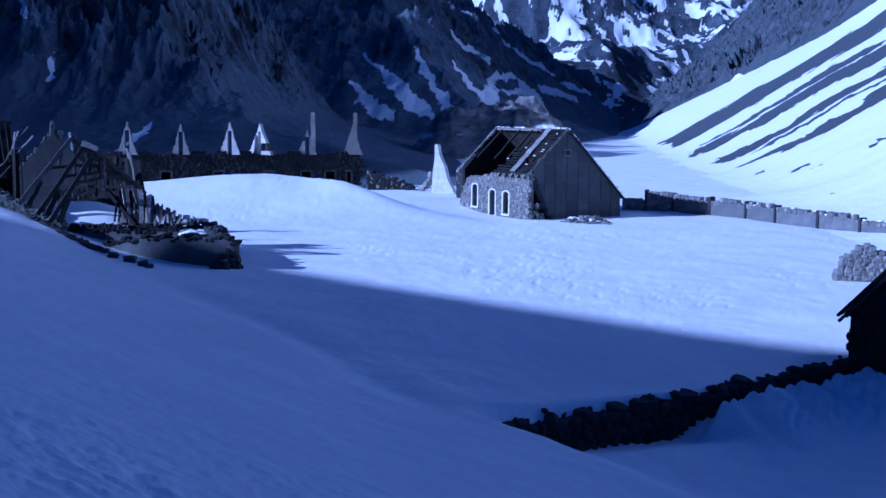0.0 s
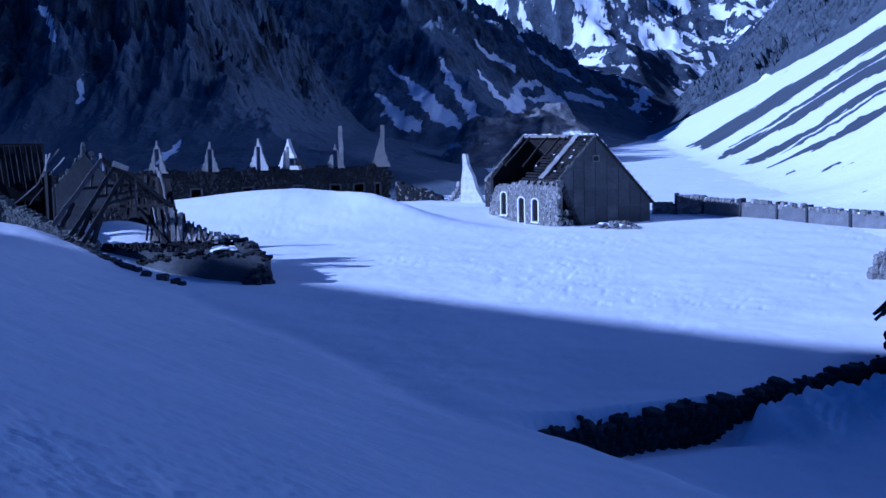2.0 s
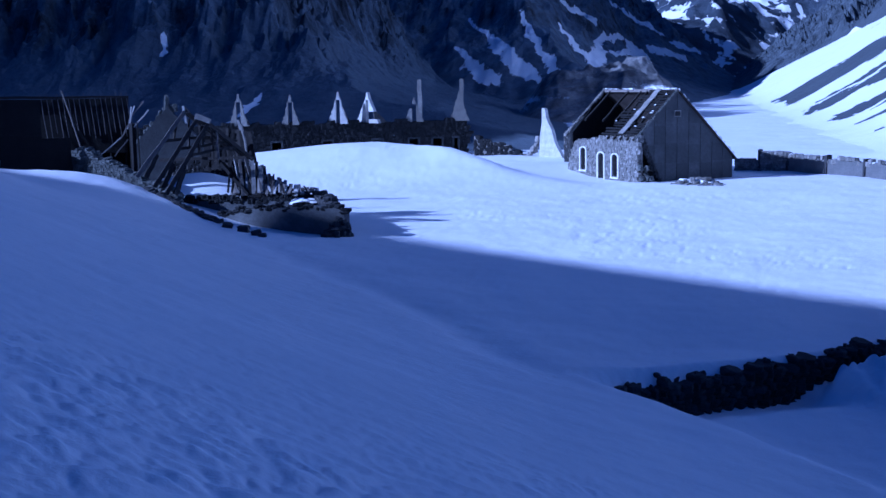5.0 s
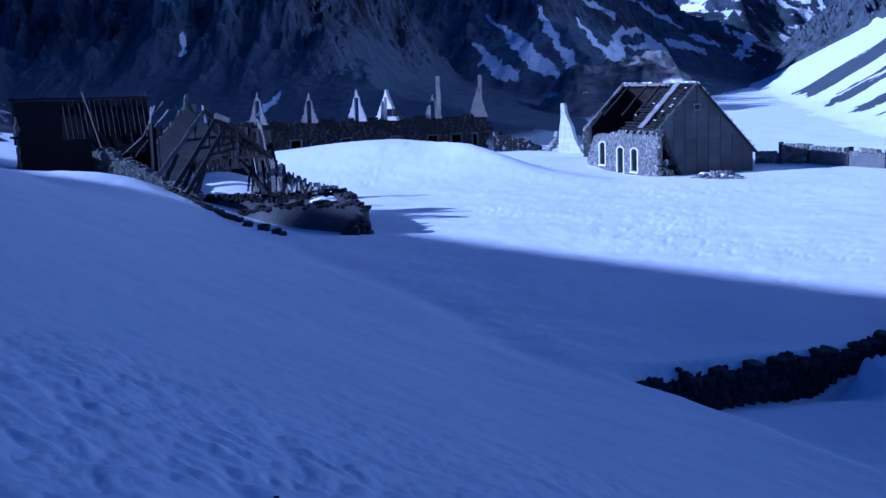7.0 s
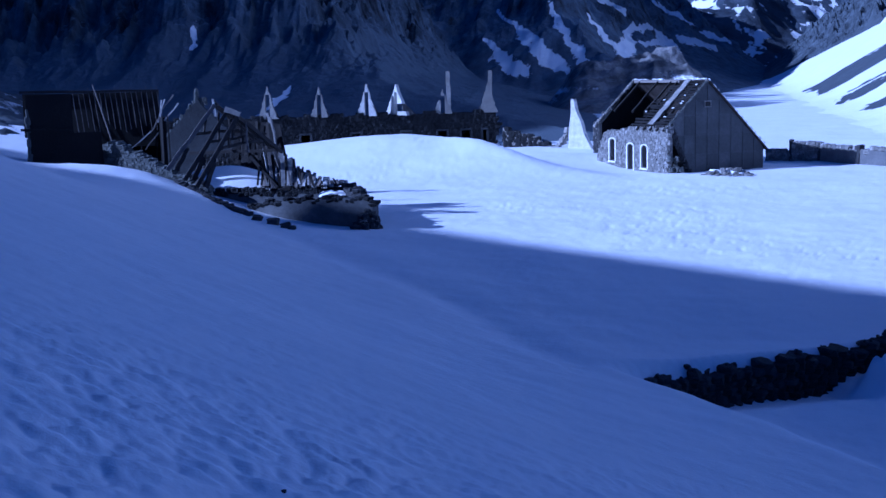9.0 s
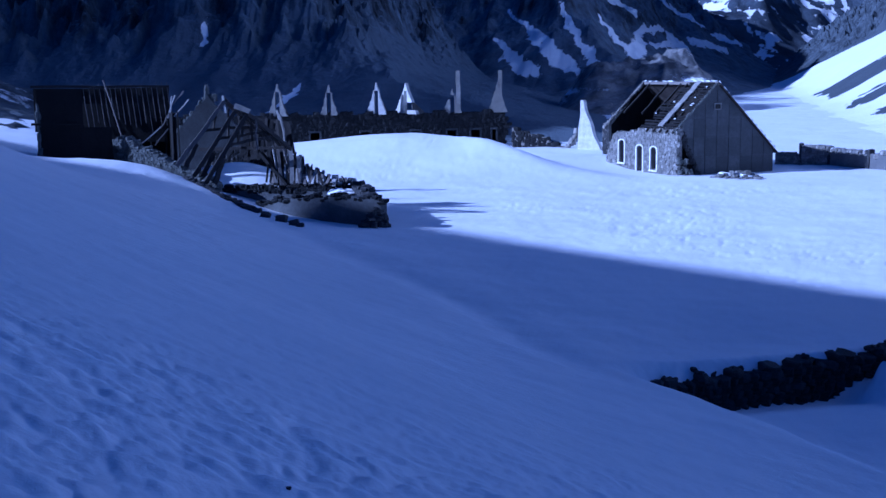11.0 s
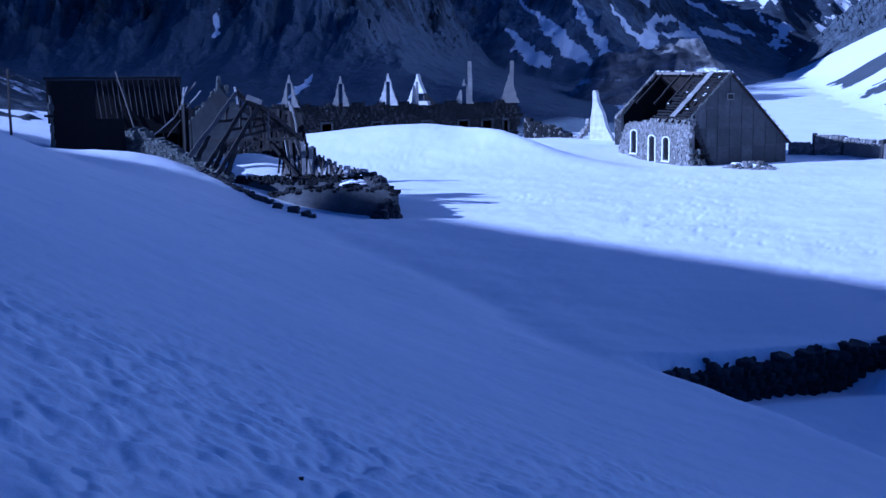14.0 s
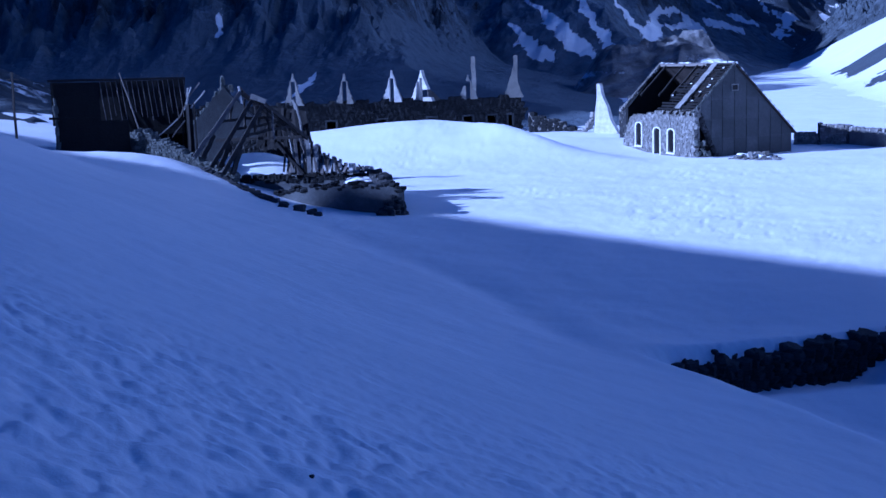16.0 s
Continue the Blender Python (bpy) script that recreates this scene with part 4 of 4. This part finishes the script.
    feet = [(-22.5, 61.0, -4.75), (-21.55, 61.0, -5.3), (-20.9, 61.0, -5.7)]
    tops = [(-19.95, 62.0, -1.25), (-19.25, 62.0, -1.62), (-18.75, 62.2, -1.95)]
    for i, (a, b) in enumerate(zip(feet, tops)):
        timber("rafter", a, b, 0.2, WOOD if i == 0 else WOOD_DARK, 770 + i, tr, base, 0.24)
        # doubled foot of each frame
        low = Vector(a) + Vector((0.42, 0.25, -0.05))
        timber("foot_post", low, Vector(a).lerp(Vector(b), 0.34) + Vector((0.16, 0.2, 0)), 0.24, WOOD_DARK, 774 + i, tr, base, 0.26)
        # the eastern rafter, its tie and struts
        c = Vector(b) + Vector((1.75, 2.6, -2.35 + 0.1 * i))
        timber("rafter", b, c, 0.18, WOOD_DARK, 778 + i, tr, base, 0.22)
        m0, m1 = Vector(a).lerp(Vector(b), 0.55), Vector(b).lerp(c, 0.62)
        timber("tie_beam", m0, m1, 0.14, WOOD_DARK, 782 + i, tr, base, 0.16)
        timber("strut", (m0 + m1) / 2, Vector(b) + Vector((0.15, 0.2, -0.4)), 0.12, WOOD_DARK, 786 + i, tr, base)
        timber("strut", m0.lerp(m1, 0.2), Vector(a).lerp(Vector(b), 0.82), 0.1, WOOD_DARK, 790 + i, tr, base)
    timber("ridge_log", (-19.35, 61.9, -1.5), (-18.55, 62.0, -1.82), 0.27, CONCRETE, 794, tr, base, 0.3, 0.02, 2, "pale broken ridge log")
    timber("ridge_stub", (-19.92, 62.0, -1.9), (-20.04, 62.0, -0.95), 0.16, PALE, 795, tr, base, 0.12, 0.02, 3, "bleached end of a broken rafter")
    timber("ridge_stub", (-19.75, 62.1, -1.3), (-20.0, 62.1, -1.0), 0.1, WOOD, 796, tr, base)
    for i, (x, y, z0, z1) in enumerate(((-18.35, 62.6, -4.1, -2.3), (-18.95, 63.4, -4.6, -2.2), (-19.7, 63.8, -4.6, -2.0), (-17.75, 63.8, -4.4, -2.9))):
        timber("post", (x, y, -3.95), (x - 0.06, y, z1), 0.1, WOOD if i == 0 else WOOD_DARK, 797 + i, tr, base)
    timber("purlin", (-22.1, 63.6, -4.0), (-17.2, 64.2, -3.95), 0.16, WOOD_DARK, 801, tr, base, 0.18)
    timber("purlin", (-20.6, 63.4, -2.75), (-17.7, 64.2, -3.0), 0.13, WOOD_DARK, 802, tr, base)

    # dark roof remnant and the fan of fallen boards on the inner wall
    o = Vector((-17.0, 65.5, -6.3))
    rf = thing("fallen_roof", Matrix.Translation(o), "dark collapsed roof slope with a fan of fallen grey boards", "roof")
    q = random.Random(21)
    slab = Solid(803)
    slab.plate([Vector(p) - o for p in ((-20.5, 66.8, -4.9), (-17.2, 66.4, -4.4), (-17.75, 67.4, -2.6), (-19.9, 67.6, -2.35))], 0.1)
    part("roof_slope", slab, BLACK_BOARD, rf)
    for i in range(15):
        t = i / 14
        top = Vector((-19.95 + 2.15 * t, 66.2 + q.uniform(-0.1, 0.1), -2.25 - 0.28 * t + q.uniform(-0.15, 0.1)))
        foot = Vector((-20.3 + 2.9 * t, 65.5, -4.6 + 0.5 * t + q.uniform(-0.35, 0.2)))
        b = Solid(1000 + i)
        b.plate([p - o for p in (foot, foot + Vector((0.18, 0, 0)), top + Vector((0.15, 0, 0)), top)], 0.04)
        part("roof_board", b, BLACK_BOARD if q.random() < 0.7 else WOOD_DARK, rf)
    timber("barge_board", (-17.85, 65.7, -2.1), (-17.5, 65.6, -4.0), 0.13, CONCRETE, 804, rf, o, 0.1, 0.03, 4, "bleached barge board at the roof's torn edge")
    timber("valley_beam", (-18.9, 65.0, -4.3), (-17.2, 64.4, -6.1), 0.3, BLACK_BOARD, 805, rf, o, 0.2)
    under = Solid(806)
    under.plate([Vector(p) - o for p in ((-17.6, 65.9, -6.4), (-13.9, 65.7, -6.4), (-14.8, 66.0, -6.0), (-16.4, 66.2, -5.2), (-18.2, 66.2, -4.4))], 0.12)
    part("lower_slope", under, BLACK_BOARD, rf)
    r = random.Random(9)
    for i in range(120):
        t = min(max((i / 119) ** 1.5 + r.uniform(-0.02, 0.02), 0), 1)
        tx = -18.3 + 4.9 * t
        edge = float(np.interp(tx, [-18.1, -16.9, -15.9, -14.9, -13.4], [-3.95, -4.25, -5.1, -5.6, -5.85]))
        top = Vector((tx + r.uniform(-0.1, 0.1), 65.4 + r.uniform(-0.3, 0.4), edge + r.uniform(-0.55, 0.06)))
        lean = r.uniform(-0.15, 0.65) * (1 - 0.5 * t)
        foot = Vector((top.x + lean, 64.6 + r.uniform(-0.3, 0.2), -6.15 + r.uniform(-0.05, 0.2)))
        timber("fallen_board", foot, top, r.uniform(0.1, 0.26), r.choice((WOOD, PALE, CONCRETE, WOOD, BLACK_BOARD, WOOD_DARK)), 2000 + i, rf, o, r.uniform(0.04, 0.06), 0.05, 2)
    snow_pad = Solid(880)
    for i in range(4):
        snow_pad.stone((-14.3 + 0.35 * i + 17.0, 63.7 - 65.5, -6.42 + 6.3), (0.9, 0.8, 0.12), 0.1)
    tagged(part("snow_patch", snow_pad, SNOW, rf, "snow lying by the boards", True), kind="stuff")

    # torn timbers leaning out of the shed's slumped end, sunlight on its edge painted as pale tone
    tt = thing("torn_timber", pose(-24.6, 66.0, -6.2), "torn timbers beside the derelict shed, painted pale as its roof's sunlit edge", "timber")
    to = Vector((-24.6, 66.0, -6.2))
    for i, (a, b) in enumerate((((-24.45, 66, -1.0), (-24.6, 66, -2.0)), ((-24.6, 66, -1.95), (-25.25, 66, -2.9)), ((-25.2, 66, -2.8), (-26.5, 65.6, -3.9)), ((-23.75, 66.1, -0.7), (-24.4, 66, -1.5)),
                               ((-23.5, 66.2, -1.2), (-24.4, 66.1, -2.2)), ((-24.75, 66, -2.9), (-25.55, 65.8, -3.9)), ((-24.25, 66, -0.95), (-24.75, 66, -2.3)))):
        timber("timber", a, b, 0.09 + 0.02 * (i % 3), WOOD if i % 2 else PALE, 890 + i, tt, to, 0.07, 0.05, 3)
    for i, x in enumerate((-24.2, -25.0, -25.9)):
        timber("prop", (x, 66.3, -6.6), (x, 66.1, -1.9 - 0.9 * i), 0.08, BLACK_BOARD, 898 + i, tt, to)
    return ob


build_collapsed()
# pale rubble wall on the bank
wall_thing("bank_wall", (-27.9, 65.2), (-20.6, 61.6), -6.0, profile((0, 2.5), (1.2, 2.6), (2.4, 2.0), (3.4, 1.9), (4.6, 1.3), (6.3, 0.8), (8.1, 0.3)), 0.6,
           "pale rubble wall stepping down the snowy bank", "wall", RUBBLE, 840, stone=(0.22, 0.15), base=-2.0, core_mat=PLASTER)


# ---- plank shed on the bank ----
def build_shed():
    ob = thing("plank_shed", pose(-31.3, 62.9, -4.6, 0, 0, 24) @ Matrix.Diagonal((1, 0.62, 1, 1)), "dark derelict shed with a ribbed slumping roof", "shed")
    r = random.Random(3)
    wall = Solid(850)
    wall.box((2.0, 0.1, 0.65), (4.0, 0.2, 2.5))
    wall.box((1.2, 0.12, 2.95), (2.5, 0.16, 2.3))
    part("front_wall", wall, BLACK_BOARD, ob)
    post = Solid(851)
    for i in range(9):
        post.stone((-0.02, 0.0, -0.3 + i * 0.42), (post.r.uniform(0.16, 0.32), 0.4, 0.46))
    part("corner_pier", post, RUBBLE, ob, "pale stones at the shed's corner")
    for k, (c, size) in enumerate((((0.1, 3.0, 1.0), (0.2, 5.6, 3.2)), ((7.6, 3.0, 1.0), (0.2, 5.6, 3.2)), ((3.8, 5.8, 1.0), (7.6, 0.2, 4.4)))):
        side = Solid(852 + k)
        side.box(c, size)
        part("side_wall" if k < 2 else "rear_wall", side, BLACK_BOARD, ob)
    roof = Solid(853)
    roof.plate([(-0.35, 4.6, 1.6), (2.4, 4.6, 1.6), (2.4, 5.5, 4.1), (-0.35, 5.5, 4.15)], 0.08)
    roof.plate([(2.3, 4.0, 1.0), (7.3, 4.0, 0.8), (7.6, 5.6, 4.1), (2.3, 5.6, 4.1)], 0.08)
    rf = part("roof_sheet", roof, BLACK_BOARD, ob, "dark slumped roof sheeting")
    for i in range(17):
        x = 2.5 + i * 0.31
        s = Solid(860 + i)
        lo = r.uniform(0.0, 0.45)
        s.beam((x + 0.3 - 0.3 * lo, 3.9 + 1.6 * lo, 1.2 - 0.03 * i + 2.9 * lo + 0.1), (x, 5.6, 4.2 + r.uniform(0, 0.25)), 0.035, 0.035, 0.03, 2)
        part("batten", s, WOOD, rf)
    s = Solid(880)
    s.beam((-0.5, 5.4, 4.25), (7.6, 5.4, 4.15), 0.16, 0.16, 0.03, 4)
    part("ridge_pole", s, WOOD_DARK, rf)
    s = Solid(882)
    s.beam((-0.4, -0.4, 2.15), (2.3, -0.45, 2.0), 0.14, 0.14, 0.02, 2)
    part("roof_edge", s, BLACK_BOARD, rf)
    s = Solid(881)
    s.beam((4.75, 3.2, 0.6), (3.7, 4.9, 4.6), 0.07, 0.07, 0.05, 3)
    part("leaning_pole", s, WOOD, ob)


build_shed()


# ---- stone hut at the end of the yard wall ----
def build_hut():
    ob = thing("stone_hut", pose(13.1, 36.3, -9.3, 0, 0, -32), "small dark stone hut with an overhanging pitched roof", "hut")
    W, D, H, R = 4.2, 5.0, 3.35, 2.3
    core, stones = masonry(W, lambda x: H + R * (1 - abs(2 * x / W - 1)), 0.45, [(1.6, 2.6, 0.2, 2.2)], (0.28, 0.17), seed=900, base=-0.5, loose=0.0)
    # the ridge's shade over the hut is put into its stone colour
    f = part("front_wall", core, DARK_SHADE_STONE, ob)
    tagged(part("stonework", stones, DARK_SHADE_STONE, f), kind="stuff")
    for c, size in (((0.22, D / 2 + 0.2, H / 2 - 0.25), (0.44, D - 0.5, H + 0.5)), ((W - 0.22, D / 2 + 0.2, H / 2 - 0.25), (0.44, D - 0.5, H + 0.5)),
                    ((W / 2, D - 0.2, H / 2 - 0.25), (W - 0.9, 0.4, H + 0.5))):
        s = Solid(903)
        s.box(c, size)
        part("wall", s, DARK_SHADE_STONE, ob)
    for sg in (-1, 1):
        s = Solid(905)
        k = R / (W / 2)
        xe, xr = W / 2 + sg * (W / 2 + 0.32), W / 2 + sg * 0.02
        s.plate([(xr, -0.3, H + R + 0.1), (xe, -0.3, H - 0.32 * k + 0.1), (xe, D + 0.2, H - 0.32 * k + 0.1), (xr, D + 0.2, H + R + 0.1)][::-sg], 0.1)
        part("roof_slope", s, BLACK_BOARD, ob)
        for i in range(6):
            s = Solid(910 + i)
            y = -0.2 + i * D / 5
            s.beam((xr, y, H + R - 0.05), (xe, y, H - 0.32 * k - 0.05), 0.1, 0.12)
            part("rafter", s, WOOD_DARK, ob)


build_hut()


# ---- small things on the bank ----
def bank_stone(x, y, size, label, seed, mat=STONE_DARK):
    s = Solid(seed)
    s.stone((0, 0, 0), (size, size * 0.7, size * 0.55))
    me = s.mesh("stone", mat)
    ob = new("stone", me)
    ob.location = (x, y, ground_z(x, y) + float(ground_detail(np.array([float(x)]), np.array([float(y)]))[0]) + size * 0.2)
    tagged(ob, label, "stone", "stones on the bank")


def pole(x, y, h, lean):
    ob = thing("wooden_pole", pose(x, y, ground_z(x, y) - 0.3, 0, lean, 0), "thin dark wooden pole standing in the snow", "pole")
    s = Solid(945)
    s.beam((0, 0, 0), (0, 0, h), 0.13, 0.13, 0.04, 4)
    part("shaft", s, WOOD_DARK, ob)
    s = Solid(946)
    s.beam((-0.4, 0, h - 0.5), (0.4, 0, h - 0.45), 0.07, 0.07)
    part("cross_arm", s, WOOD_DARK, ob)


pole(-37.9, 70.4, 4.6, 1)


# ---- sunken yard wall, stone by stone ----
def build_yard_wall():
    a, b = WALL_A, WALL_B
    L = math.dist(a, b)
    ang = math.degrees(math.atan2(b[1] - a[1], b[0] - a[0]))
    ob = thing("yard_wall", pose(a[0], a[1], -9.07, 0, 0, ang), "dark ruined rubble wall sunk in a melted hollow of snow", "wall")
    top = profile((0, 0.95), (0.8, 1.0), (2.2, 1.05), (4.5, 1.02), (7.8, 1.02), (8.7, 0.92), (9.3, 1.15), (11, 1.08), (12.6, 1.15), (L, 1.25))
    core = Solid(950)
    n = 40
    for i in range(n):
        x0, x1 = i * L / n, (i + 1) * L / n
        core.hull([(x0, 0.06, -0.5), (x1, 0.06, -0.5), (x1, 0.7, -0.5), (x0, 0.7, -0.5)], [(x0, 0.1, top(x0) - 0.15), (x1, 0.1, top(x1) - 0.15), (x1, 0.7, top(x1) - 0.15), (x0, 0.7, top(x0) - 0.15)])
    # dark core paints the shade in the gaps between stones
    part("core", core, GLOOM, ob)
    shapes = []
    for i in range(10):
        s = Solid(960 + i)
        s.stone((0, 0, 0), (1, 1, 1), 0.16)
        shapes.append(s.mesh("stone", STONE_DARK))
    r = random.Random(77)
    z = -0.75
    while z < 1.5:
        h = r.uniform(0.17, 0.25)
        x = r.uniform(-0.3, 0)
        while x < L:
            w = r.uniform(0.24, 0.5)
            if z + h * 0.6 < top(min(max(x + w / 2, 0), L)) + r.uniform(-0.05, 0.02):
                o = new("stone", r.choice(shapes))
                o.parent = ob
                o.matrix_local = pose(x + w / 2, 0.3 + r.uniform(-0.05, 0.05), z + h / 2, r.uniform(-6, 6), r.uniform(-6, 6), r.uniform(-5, 5)) @ Matrix.Diagonal((w * 1.05, 0.72, h * 1.12, 1))
            x += w
        z += h * 0.95
    for i in range(90):
        x, k = r.uniform(0, L), r.uniform(0.07, 0.16)
        o = new("stone", r.choice(shapes))
        o.parent = ob
        o.matrix_local = pose(x, 0.3 + r.uniform(-0.25, 0.25), top(x) + r.uniform(-0.06, 0.05), r.uniform(-25, 25), r.uniform(-25, 25), r.uniform(0, 90)) @ Matrix.Diagonal((k * 1.5, k, k * 0.8, 1))


for i, (x, y, sz) in enumerate(((-16.5, 57.3, 0.55), (-15.4, 56.3, 0.65), (-14.5, 55.4, 0.6), (-14.1, 55.0, 0.4))):
    bank_stone(x, y, sz, "dark stone poking through the bank's snow", 930 + i)
bank_stone(-2.02, 7.33, 0.04, "tiny dark stone on rippled snow", 940)
build_yard_wall()
